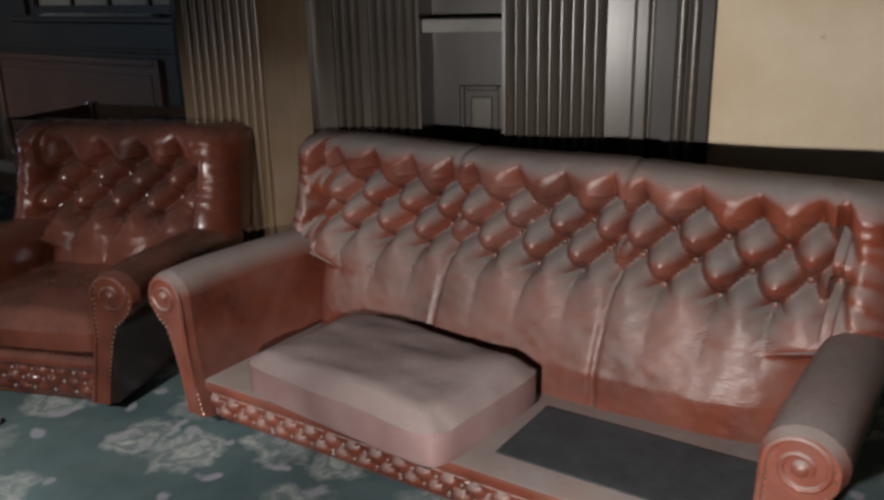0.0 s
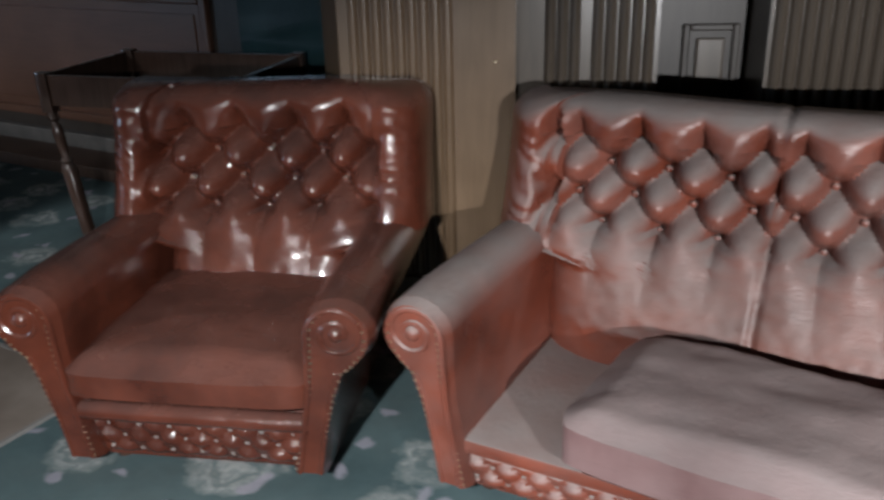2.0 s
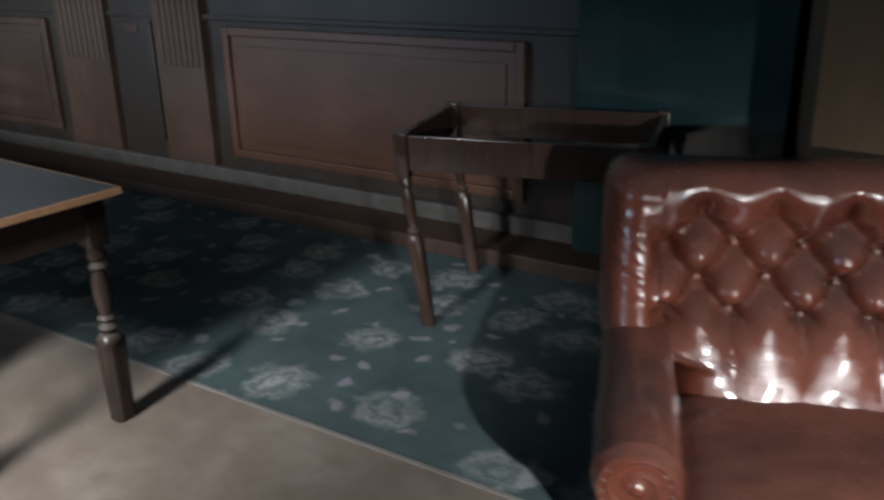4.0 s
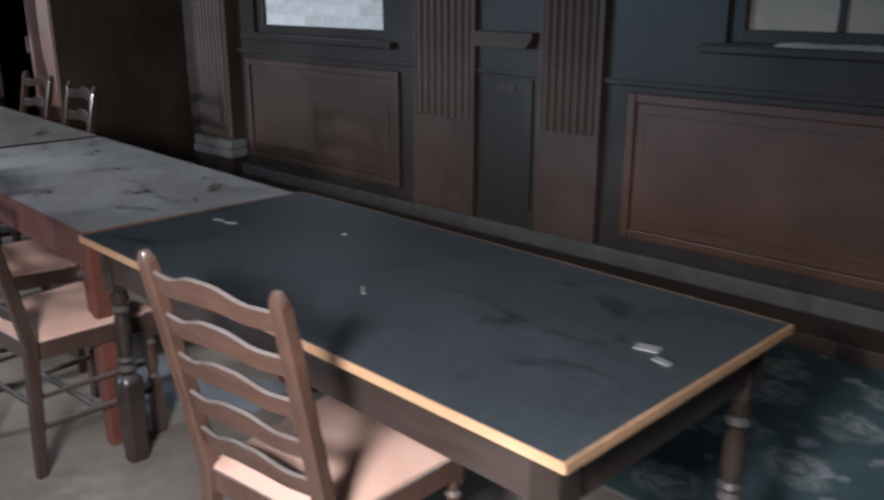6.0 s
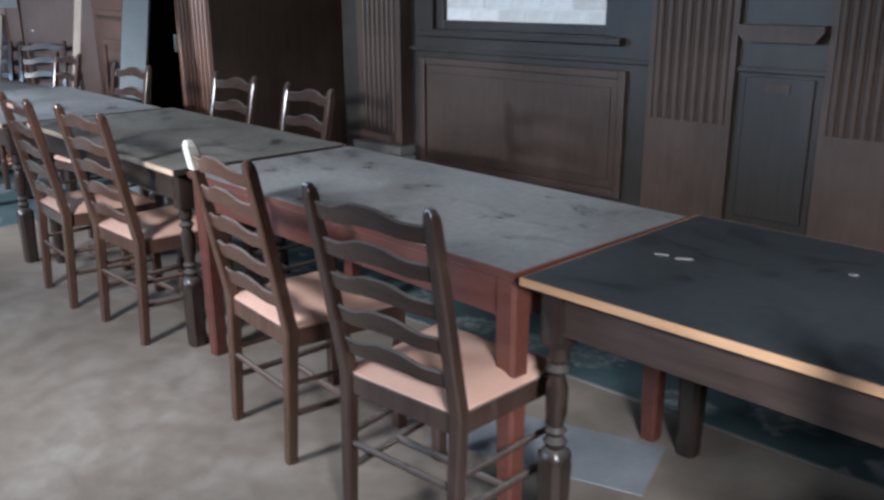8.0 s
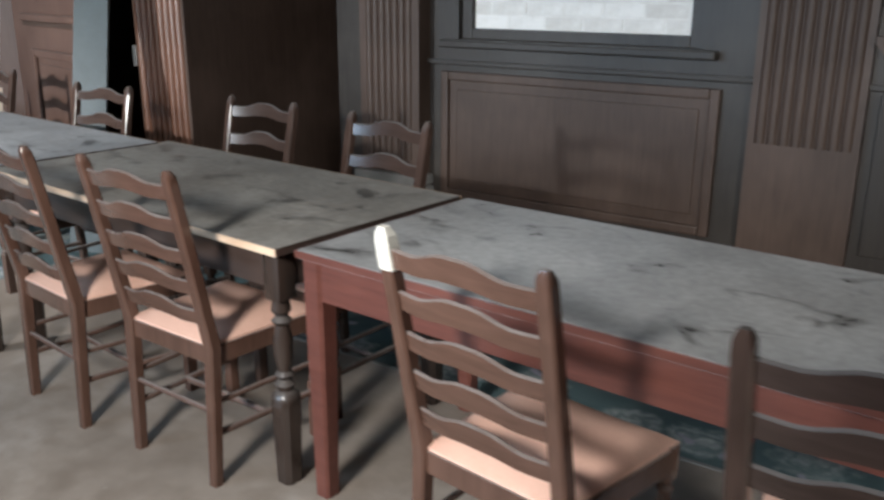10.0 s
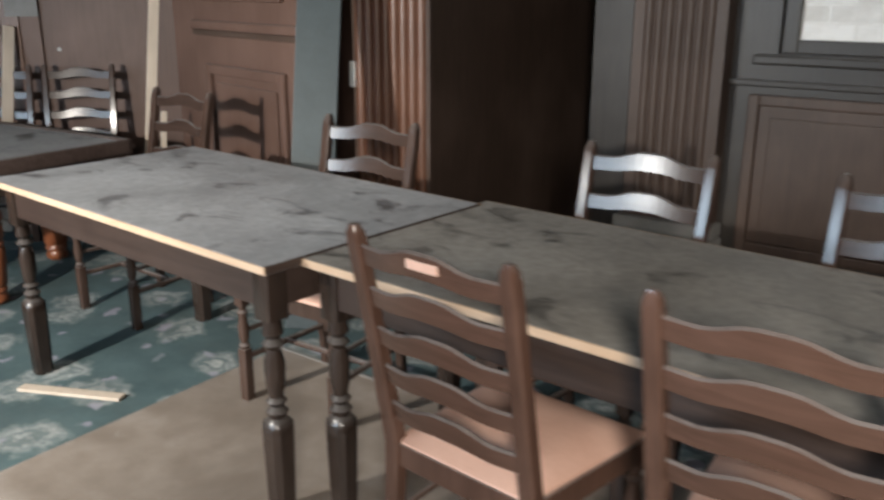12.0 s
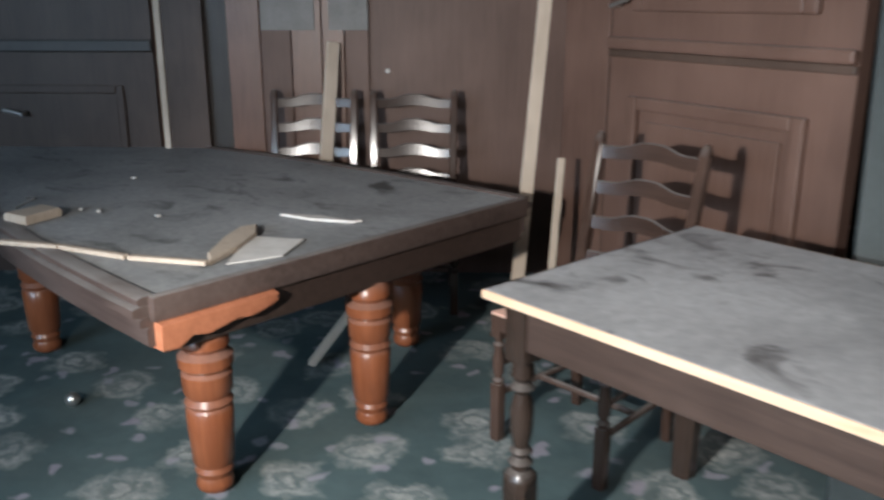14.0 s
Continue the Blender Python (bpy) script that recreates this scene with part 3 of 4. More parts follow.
part("niche_shelf", bx(N0 + 0.002, N1 - 0.002, 0.09, ND - 0.002, 1.185, 1.235, 0.006), M_LEDGE, nu, "dusty pale niche shelf")
fr = bmesh.new()
for a, b, c, d in ((0.585, 0.607, 0.25, 0.965), (0.743, 0.765, 0.25, 0.965), (0.607, 0.743, 0.943, 0.965), (0.607, 0.743, 0.25, 0.272)):
    box(fr, a, b, ND - 0.022, ND - 0.001, c, d, 0.006)
part("panel_moulding", fr, M_DARK, nu)
part("panel_raised", bx(0.63, 0.72, ND - 0.016, ND - 0.001, 0.295, 0.92, 0.007), M_SOFAWALL, nu)
structure("wall_plaster", bx(1.55, 5.2, 0.038, 0.051, 0.0, H, 0.0, SOF), M_PLASTER, "cream plaster wall with flaking brown spots", "wall")
bd = empty("corner_panel", pose(0, 0, 0), "blue-green painted panel standing in the dark corner", "panel", "", "structure")
part("board", bx(-2.55, -1.70, 4.42, WY - 0.004, 0.0, H, 0.004), M_TEALB, bd)

# ---- furniture makers ----


def bump_top(u):
    """Ogee outline of a ladder-back slat, u from -1 to 1."""
    a = abs(u)
    return 0.5 + 0.5 * math.cos(math.pi * min(1, max(0, (a - 0.12) / 0.55)))


def ladder_chair(m, mat, label, seat_mat, white=False, slats=5, gap=0.092):
    """A ladder-back dining chair; origin under the back posts, the seat towards +y."""
    c = empty("dining_chair", m, label, "chair", "ladder-back chairs round the tables")
    w, hgt = 0.195, 0.955
    back = lambda z: 0.03 + 0.02 * min(z, 0.45) / 0.45 - 0.10 * max(0, z - 0.45) / 0.5
    for s in (-1, 1):
        bm = bmesh.new()
        zs = (0, 0.2, 0.44, 0.7, 0.925, 0.945, 0.962)
        hs = (0.016, 0.018, 0.020, 0.018, 0.017, 0.0155, 0.008)
        square_bar(bm, [(s * (w - 0.012 + 0.012 * z), back(z), z) for z in zs], hs)
        part("back_post", bm, mat, c, "", True)
    for k in range(slats):
        zc = 0.905 - k * gap
        rings = []
        n = 17
        for i in range(n):
            u = -1 + 2 * i / (n - 1)
            o = bump_top(u)
            y = back(zc) - 0.018 * (1 - u * u)
            t = 0.007
            top, bot = zc + 0.012 + 0.022 * o, zc - 0.026 + 0.010 * o
            xs, yb, yt = u * (w - 0.012), y + 0.2 * (zc - bot), y - 0.2 * (top - zc)
            rings.append([(xs, yb - t, bot), (xs, yb + t, bot), (xs, yt + t, top), (xs, yt, top + 0.004), (xs, yt - t, top)])
        part("slat", loft(bmesh.new(), rings), M_CHAIR2X if mat is M_CHAIR2 else M_CHAIRX, c, "", False)
    # seat rails
    for s in (-1, 1):
        bm = bmesh.new()
        loft(bm, [[(s * 0.185 + a, 0.07, z) for a, z in ((-0.011, 0.385), (0.011, 0.385), (0.011, 0.44), (-0.011, 0.44))],
                  [(s * 0.215 + a, 0.43, z) for a, z in ((-0.011, 0.385), (0.011, 0.385), (0.011, 0.44), (-0.011, 0.44))]])
        part("seat_rail", bm, mat, c)
    part("seat_rail", bx(-0.175, 0.175, 0.04, 0.062, 0.385, 0.44, 0.003), mat, c)
    part("seat_rail", bx(-0.20, 0.20, 0.42, 0.442, 0.385, 0.44, 0.003), mat, c)
    # padded seat
    nx, ny = 9, 8
    bm = bmesh.new()
    grid = []
    for j in range(ny + 1):
        row = []
        for i in range(nx + 1):
            u, v = -1 + 2 * i / nx, j / ny
            hw = 0.185 + 0.035 * v
            edge = max(abs(u), abs(2 * v - 1))
            row.append(bm.verts.new((u * hw, 0.045 + 0.40 * v, 0.447 + 0.032 * (1 - edge ** 6) * (1 - 0.25 * edge ** 2) + 0.004 * noise.noise((u * 2 + k, v * 3, label.count("a"))))))
        grid.append(row)
    for j in range(ny):
        for i in range(nx):
            bm.faces.new((grid[j][i], grid[j][i + 1], grid[j + 1][i + 1], grid[j + 1][i]))
    rim = [grid[0][i] for i in range(nx + 1)] + [grid[j][nx] for j in range(1, ny + 1)] + [grid[ny][i] for i in range(nx - 1, -1, -1)] + [grid[j][0] for j in range(ny - 1, 0, -1)]
    low = [bm.verts.new((v.co.x, v.co.y, 0.438)) for v in rim]
    for i in range(len(rim)):
        j = (i + 1) % len(rim)
        bm.faces.new((rim[i], rim[j], low[j], low[i]))
    bm.faces.new(low)
    part("seat", bm, seat_mat, c, "salmon-pink vinyl seat pad", True)
    # turned front legs
    for s in (-1, 1):
        bm = bmesh.new()
        x, y = s * 0.205, 0.425
        box(bm, x - 0.019, x + 0.019, y - 0.019, y + 0.019, 0.36, 0.445, 0.004)
        lathe(bm, ((0.20, 0.016), (0.212, 0.021), (0.222, 0.012), (0.24, 0.019), (0.28, 0.021), (0.32, 0.015), (0.335, 0.021), (0.345, 0.013), (0.362, 0.018)), x, y, 10)
        box(bm, x - 0.018, x + 0.018, y - 0.018, y + 0.018, 0.0, 0.20, 0.004)
        part("front_leg", bm, mat, c, "", True)
        part("stretcher", rod(bmesh.new(), (s * 0.18, 0.04, 0.165), (s * 0.205, 0.42, 0.165), 0.011, None, 8), mat, c)
        part("stretcher", rod(bmesh.new(), (s * 0.182, 0.045, 0.265), (s * 0.205, 0.42, 0.265), 0.009, None, 8), mat, c)
    part("stretcher", rod(bmesh.new(), (-0.193, 0.23, 0.165), (0.193, 0.23, 0.165), 0.011), mat, c)
    part("stretcher", rod(bmesh.new(), (-0.175, 0.04, 0.24), (0.175, 0.04, 0.24), 0.009), mat, c)
    if white:
        rings = []
        for z, h in ((0.874, 0.0193), (0.926, 0.0187), (0.946, 0.0172), (0.964, 0.010)):
            px, py = -(w - 0.012 + 0.012 * z), back(z)
            rings.append([Vector((px + i * h, py + j * h, z)) for i, j in ((-1, -0.75), (-0.75, -1), (0.75, -1), (1, -0.75), (1, 0.75), (0.75, 1), (-0.75, 1), (-1, 0.75))])
        part("paint_patch", loft(bmesh.new(), rings), M_WHITE, c, "patch of white paint on the post")
    return c


def dining_table(cx, cy, rot, L, W, hgt, top, trim, apron, leg, label, square=False, ends=False):
    t = empty("dining_table", pose(cx, cy, 0, 0, 0, rot), label, "table", "row of dining tables")
    hl, hw = L / 2, W / 2
    part("tabletop", bx(-hl + 0.006, hl - 0.006, -hw + 0.006, hw - 0.006, hgt - 0.024, hgt, 0.0), top, t)
    if trim:
        for c, d in ((-hw, -hw + 0.006), (hw - 0.006, hw)):
            part("edge_lipping", bx(-hl, hl, c, d, hgt - 0.021, hgt - 0.0005, 0.0012), trim, t, "" if square else "pale blond wood lipping, chipped")
        for c, d in ((-hl, -hl + 0.006), (hl - 0.006, hl)):
            part("end_lipping", bx(c, d, -hw + 0.006, hw - 0.006, hgt - 0.021, hgt - 0.0005), trim if ends else apron, t)
    ins = 0.02 if square else 0.045
    ax, ay = hl - ins, hw - ins
    for a, b, c, d in ((-ax + 0.03, ax - 0.03, -ay, -ay + 0.02), (-ax + 0.03, ax - 0.03, ay - 0.02, ay), (-ax, -ax + 0.02, -ay + 0.03, ay - 0.03), (ax - 0.02, ax, -ay + 0.03, ay - 0.03)):
        part("apron", bx(a, b, c, d, hgt - 0.135, hgt - 0.0245, 0.002), apron, t)
    for sx in (-1, 1):
        for sy in (-1, 1):
            x, y = sx * (ax - 0.025), sy * (ay - 0.025)
            bm = bmesh.new()
            if square:
                square_bar(bm, [(x, y, 0), (x, y, hgt - 0.14), (x, y, hgt - 0.0245)], (0.026, 0.034, 0.034))
            else:
                box(bm, x - 0.032, x + 0.032, y - 0.032, y + 0.032, hgt - 0.17, hgt - 0.0245, 0.004)
                z0 = 0.30
                lathe(bm, ((z0, 0.022), (z0 + 0.02, 0.031), (z0 + 0.035, 0.018), (z0 + 0.05, 0.029), (z0 + 0.062, 0.02), (z0 + 0.10, 0.027), (z0 + 0.16, 0.029), (z0 + 0.20, 0.019), (z0 + 0.215, 0.030), (z0 + 0.23, 0.018), (z0 + 0.245, 0.029), (hgt - 0.168, 0.024)), x, y, 14)
                loft(bm, [[(x + a * r, y + b * r, z) for a, b in ((-1, -.6), (-.6, -1), (.6, -1), (1, -.6), (1, .6), (.6, 1), (-.6, 1), (-1, .6))] for z, r in ((0.0, 0.031), (0.25, 0.037), (0.285, 0.036), (0.302, 0.022))])
            part("leg", bm, leg, t, "", True)
    return t


dining_table(-4.035, 2.197, -2.2, 1.80, 0.815, 0.75, M_TOP1, M_TRIM1, M_APRON, M_LEG, "dining table with glossy black top and blond edge", ends=True)
dining_table(-5.79, 2.28, -3.3, 1.66, 0.765, 0.745, M_TOP2, M_RED, M_RED, M_RED, "reddish mahogany table with dust on top, paled by painted window glare", True)
dining_table(-7.47, 2.36, -4.0, 1.66, 0.80, 0.75, M_TOP3, M_TRIM, M_APRON, M_LEG, "dining table with dusty grey-brown top and blond edge")
dining_table(-9.06, 2.385, -4.4, 1.56, 0.86, 0.755, M_TOP4, M_TRIM, M_APRON, M_LEG, "dining table with smeared blue-grey dust and blond edge")


def chair_at(lx, ly, rx_, ry_, mat, label, white=False, flip=False):
    """Stand a chair so that its post tops lie at the two places."""
    mx, my = (lx + rx_) / 2, (ly + ry_) / 2
    ang = math.degrees(math.atan2(ry_ - ly, rx_ - lx)) + (180 if flip else 0)
    m = pose(mx, my, 0, 0, 0, ang) @ Matrix.Translation((0, 0.05, 0))
    return ladder_chair(m, mat, label, M_SEAT, white, 4 if flip else 5, 0.116 if flip else 0.092)


chair_at(-4.03, 1.55, -3.618, 1.583, M_CHAIR2, "brown worn ladder-back chair with salmon seat at the black table")
chair_at(-5.363, 1.537, -4.975, 1.555, M_CHAIR, "worn brown ladder-back chair with salmon seat at the red table")
chair_at(-6.098, 1.654, -5.706, 1.601, M_CHAIR2, "ladder-back chair with a white-painted post top and salmon seat", True)
chair_at(-7.27, 1.76, -6.88, 1.75, M_CHAIR2, "brown oak ladder-back chair with salmon seat pushed to the grey table")
worn = chair_at(-7.90, 1.775, -7.52, 1.735, M_CHAIR2, "brown ladder-back chair with a scraped top slat and salmon seat")
part("scrape", bx(-0.035, 0.045, -0.0715, -0.064, 0.908, 0.928, 0.003), M_SEAT, worn, "pale scraped patch of bare wood")
FAR = "dark oak ladder-back chair with dusty slats behind the table"
chair_at(-7.215, 2.86, -6.84, 2.815, M_CHAIR, FAR, False, True)
chair_at(-7.955, 2.928, -7.58, 2.91, M_CHAIR, FAR, False, True)
chair_at(-8.985, 2.86, -8.615, 2.875, M_CHAIR, FAR, False, True)
chair_at(-10.25, 3.04, -9.885, 3.03, M_CHAIR, "dark oak ladder-back chair before the panelled door", False, True)
chair_at(-11.80, 3.38, -11.52, 3.64, M_CHAIR, "dark ladder-back chair standing against the slanting end wall", False, True)
chair_at(-12.16, 3.06, -11.88, 3.32, M_CHAIR, "dark ladder-back chair behind the big table, dusty slats", False, True)

# ---- bare table frame in the corner ----
tf = empty("table_frame", pose(-2.483, 3.935, 0, 0, 0, 13.8), "dark table frame without its top, open apron, racked turned legs", "table")
for a, b, c, d in ((-0.42, 0.42, -0.31, -0.29), (-0.42, 0.42, 0.29, 0.31), (-0.45, -0.43, -0.28, 0.28), (0.43, 0.45, -0.28, 0.28)):
    part("apron", bx(a, b, c, d, 0.61, 0.735, 0.002), M_CHAIR, tf)
for sx in (-1, 1):
    for sy in (-1, 1):
        bm = bmesh.new()
        x, y = sx * 0.43, sy * 0.295
        box(bm, x - 0.026, x + 0.026, y - 0.026, y + 0.026, 0.58, 0.745, 0.004)
        lathe(bm, ((0.36, 0.018), (0.375, 0.026), (0.39, 0.015), (0.44, 0.022), (0.50, 0.024), (0.54, 0.015), (0.555, 0.025), (0.582, 0.02)), x, y, 12)
        square_bar(bm, [(x, y, 0.0), (x, y, 0.34), (x, y, 0.362)], (0.022, 0.027, 0.018))
        for v in bm.verts:
            v.co.x += 0.085 * (1 - min(1.0, v.co.z / 0.62))
        part("leg", bm, M_CHAIR, tf, "", True)

# ---- buttoned leather seating ----


def smoothstep(a, b, x):
    t = min(1.0, max(0.0, (x - a) / (b - a)))
    return t * t * (3 - 2 * t)


def lattice_shift(x, z):
    """The unevenness of hand buttoning."""
    return 0.016 * noise.noise((x * 4.5, z * 4.5, 3.1)), 0.014 * noise.noise((x * 4.5, z * 4.5, 8.7))


def tufting(x, z, du, dz, zb, rows):
    """Relief of deep buttoning: diamonds between the rows, pleats above and below."""
    jx, jz = lattice_shift(x, z)
    x, z = x + jx, z + jz
    zr = z - zb
    top = (rows - 1) * dz
    a, b = x / du + zr / (2 * dz), x / du - zr / (2 * dz)
    sa, sb = math.sin(math.pi * a), math.sin(math.pi * b)
    dia = (sa * sa + 0.012) ** 0.30 * (sb * sb + 0.012) ** 0.30
    low = abs(math.sin(math.pi * x / du)) ** 0.55
    par = 0.5 * ((rows - 1) % 2)
    high = abs(math.sin(math.pi * (x / du + par))) ** 0.55
    if zr < 0:
        k = smoothstep(-0.18, 0.0, zr)
        return 1 - (1 - low) * k * (0.35 + 0.65 * smoothstep(-0.05, 0, zr))
    if zr > top:
        k = 1 - smoothstep(top, top + 0.10, zr)
        return 1 - (1 - high) * k
    da, db = a - round(a), b - round(b)
    xo, zo = (da + db) / 2 * du, (da - db) * dz
    return dia - 0.45 * math.exp(-(xo * xo + zo * zo) / 0.0007)


def settee_back(W, wi, z0, z1, zw, sections, du, mat, parent):
    """The buttoned back: narrow between the arms, winged above them."""
    nx, nz = int(W / 0.0075), 84
    bm = bmesh.new()
    front, rear = [], []
    for j in range(nz + 1):
        v = j / nz
        z = z0 + (z1 - z0) * v
        half = wi / 2 + (W / 2 - wi / 2) * smoothstep(zw - 0.035, zw + 0.03, z)
        d = z1 - z
        if d < 0.07:
            half -= 0.07 - math.sqrt(max(0, 0.07 ** 2 - (0.07 - d) ** 2))
        fr, rr = [], []
        for i in range(nx + 1):
            u = -1 + 2 * i / nx
            x = u * half
            lean = 0.53 + 0.17 * smoothstep(z0, z1, z) * 0.95
            edge = 1 - abs(u) ** 14
            roll = smoothstep(z1 - 0.16, z1 - 0.06, z) * (1 - smoothstep(z1 - 0.045, z1 + 0.01, z))
            q = min(1.0, max(0.0, (abs(x) - (half - 0.15)) / 0.15)) if half > wi / 2 + 0.01 else 0.0
            over = smoothstep(zw - 0.03, zw + 0.05, z)
            wing = smoothstep(0.0, 0.25, q) * over
            fat = math.sqrt(max(0.0, math.sin(math.pi * min(1.0, 0.06 + q * 0.80)))) * (q > 0) * over
            sw = wi / sections
            sx = (x + wi / 2) / sw
            seam = 1.0
            if sections > 1:
                near = min(abs(sx - k) for k in range(1, sections)) * sw
                seam = smoothstep(0.0, 0.02, near)
            xs = ((sx % 1.0) - 0.5) * sw if abs(x) < wi / 2 else x
            t = tufting(xs + 0.0, z, du, 0.079, 0.500, 4)
            t = t * (1 - wing) + wing * (0.80 + 0.09 * abs(math.sin(z * 62 + x * 20 + 5 * noise.noise((x * 8, z * 8, 2)))))
            off = 0.096 * t + 0.018 * roll + 0.070 * fat - 0.012 * (1 - seam)
            belly = 0.05 * (1 - abs(z - z0 - 0.12) / 0.30) if z < z0 + 0.42 else 0.0
            off += max(0, belly) * (1 - abs(u) ** 4)
            off += 0.006 * noise.noise((x * 7, z * 7, 0.3)) + 0.0025 * noise.noise((x * 26, z * 34, 1.3))
            rim = 1 - math.sqrt(max(0.0, 1 - min(1.0, max(0.0, (z - z1 + 0.075) / 0.075)) ** 2))
            y = lean + 0.092 - off * edge + 0.085 * rim
            zz = z + 0.012 * noise.noise((x * 2.2, 5.0, 0)) * v - 0.006 * (1 - seam) * smoothstep(z1 - 0.05, z1, z)
            fr.append(bm.verts.new((x, y, zz)))
            rr.append(bm.verts.new((x * 0.995, lean + 0.19 - 0.035 * rim, zz - 0.002)))
        front.append(fr)
        rear.append(rr)
    for j in range(nz):
        for i in range(nx):
            bm.faces.new((front[j][i], front[j][i + 1], front[j + 1][i + 1], front[j + 1][i]))
            bm.faces.new((rear[j][i + 1], rear[j][i], rear[j + 1][i], rear[j + 1][i + 1]))
        bm.faces.new((front[j][0], front[j + 1][0], rear[j + 1][0], rear[j][0]))
        bm.faces.new((front[j + 1][nx], front[j][nx], rear[j][nx], rear[j + 1][nx]))
    for i in range(nx):
        bm.faces.new((front[nz][i], front[nz][i + 1], rear[nz][i + 1], rear[nz][i]))
        bm.faces.new((front[0][i + 1], front[0][i], rear[0][i], rear[0][i + 1]))
    back = part("backrest", bm, mat, parent, "deep-buttoned leather back", True)
    # buttons
    bb = bmesh.new()
    sw = wi / sections
    for s in range(sections):
        cx = -wi / 2 + (s + 0.5) * sw
        for r in range(4):
            zc = 0.500 + r * 0.079
            k = -3
            while k <= 3:
                xo = (k + 0.5 * (r % 2)) * du
                if abs(xo) < sw / 2 - 0.02:
                    lean = 0.53 + 0.17 * smoothstep(z0, z1, zc) * 0.95
                    lathe(bb, ((0.0, 0.010), (0.004, 0.009), (0.007, 0.004)), 0, 0, 8, Matrix.Translation((cx + xo - lattice_shift(xo, zc)[0], lean + 0.092, zc - lattice_shift(xo, zc)[1])) @ pose(0, 0, 0, 90, 0, 0))
                k += 1
    tagged(part("buttons", bb, mat, back, "small leather-covered buttons", True), kind="stuff")
    return back


ARM = [(-0.135, 0.04), (-0.115, 0.16), (-0.092, 0.30), (-0.088, 0.40)]
ARM += [(0.088 * math.cos(a), 0.478 + 0.088 * math.sin(a)) for a in [math.pi - k * math.pi / 10 for k in range(0, 13)]]
ARM += [(0.045, 0.395), (0.012, 0.37), (-0.012, 0.30), (-0.035, 0.18), (-0.055, 0.04)]
ARM = [(o, 0.04 + (z - 0.04) * 0.905) for o, z in ARM]
ROLL = 0.04 + (0.478 - 0.04) * 0.905   # height of the scroll centre


def arm_mid(z):
    """Middle of the arm's front at a height."""
    return min(0.0, -0.095 + (z - 0.04) * 0.264)


def tube(bm, pts, r, n=7):
    """A round cord through points that lie in one upright plane."""
    rings = []
    for i, p in enumerate(pts):
        d = (pts[min(i + 1, len(pts) - 1)] - pts[max(i - 1, 0)]).normalized()
        side = Vector((d.z, 0, -d.x))
        rings.append([p + side * (r * math.cos(2 * math.pi * k / n)) + Vector((0, r * math.sin(2 * math.pi * k / n), 0)) for k in range(n)])
    return loft(bm, rings)


def arm(cx, s, mat, parent, depth=0.74):
    bm = bmesh.new()
    n = len(ARM)
    rings = []
    for y, k, dz in ((0.02, 0.985, 0), (0.0, 0.93, 0), (0.02, 1.0, 0), (0.15, 1.0, 0.006), (0.35, 1.0, 0.0), (depth, 0.98, -0.012)):
        cxm = sum(p[0] for p in ARM) / n
        rings.append([Vector((cx + s * (cxm + (o - cxm) * k), y, (z - 0.3) * k + 0.3 + dz * (z > 0.4))) for o, z in ARM])
    loft(bm, rings[2:])
    a = part("arm", bm, mat, parent, "rolled leather arm", True)
    fp = bmesh.new()
    loft(fp, [[Vector((cx + s * o, 0.021, z)) for o, z in ARM], [Vector((cx + s * (arm_mid(z) + (o - arm_mid(z)) * 0.86), -0.012, 0.29 + (z - 0.29) * 0.96)) for o, z in ARM]])
    part("scroll_front", fp, mat, a, "scrolled front panel", True)
    # piping that climbs the inner edge and curls into the scroll
    line = [(-0.118, 0.05), (-0.101, 0.15), (-0.080, 0.28), (-0.075, 0.37)]
    for k in range(34):
        a_ = math.pi - k * 0.30
        r_ = 0.072 - 0.0016 * k
        line.append((r_ * math.cos(a_), ROLL + 0.96 * r_ * math.sin(a_)))
    part("scroll_piping", tube(bmesh.new(), [Vector((cx + s * o, -0.011, z)) for o, z in line], 0.0075), mat, a, "curled leather piping", True)
    part("edge_piping", tube(bmesh.new(), [Vector((cx + s * o, -0.009, z)) for o, z in ((-0.066, 0.05), (-0.047, 0.17), (-0.024, 0.28), (-0.004, 0.335))], 0.0075), mat, a, "", True)
    part("scroll_boss", lathe(bmesh.new(), ((0, 0.020), (0.008, 0.017), (0.014, 0.006)), 0, 0, 14, Matrix.Translation((cx, -0.010, ROLL)) @ pose(0, 0, 0, 90, 0, 0)), mat, a, "", True)
    nb = bmesh.new()
    pts = [Vector((cx + s * (arm_mid(z) + (o - arm_mid(z)) * 0.74), -0.012, 0.29 + (z - 0.29) * 0.92)) for o, z in ARM]
    for p, q in zip(pts, pts[1:]):
        m = max(1, int((q - p).length / 0.016))
        for i in range(m):
            c = p.lerp(q, i / m)
            lathe(nb, ((0.0, 0.0042), (0.003, 0.002)), 0, 0, 6, Matrix.Translation(c) @ pose(0, 0, 0, 90, 0, 0))
    tagged(part("nail_trim", nb, M_NAIL, a, "row of small brass nails"), kind="stuff")
    return a


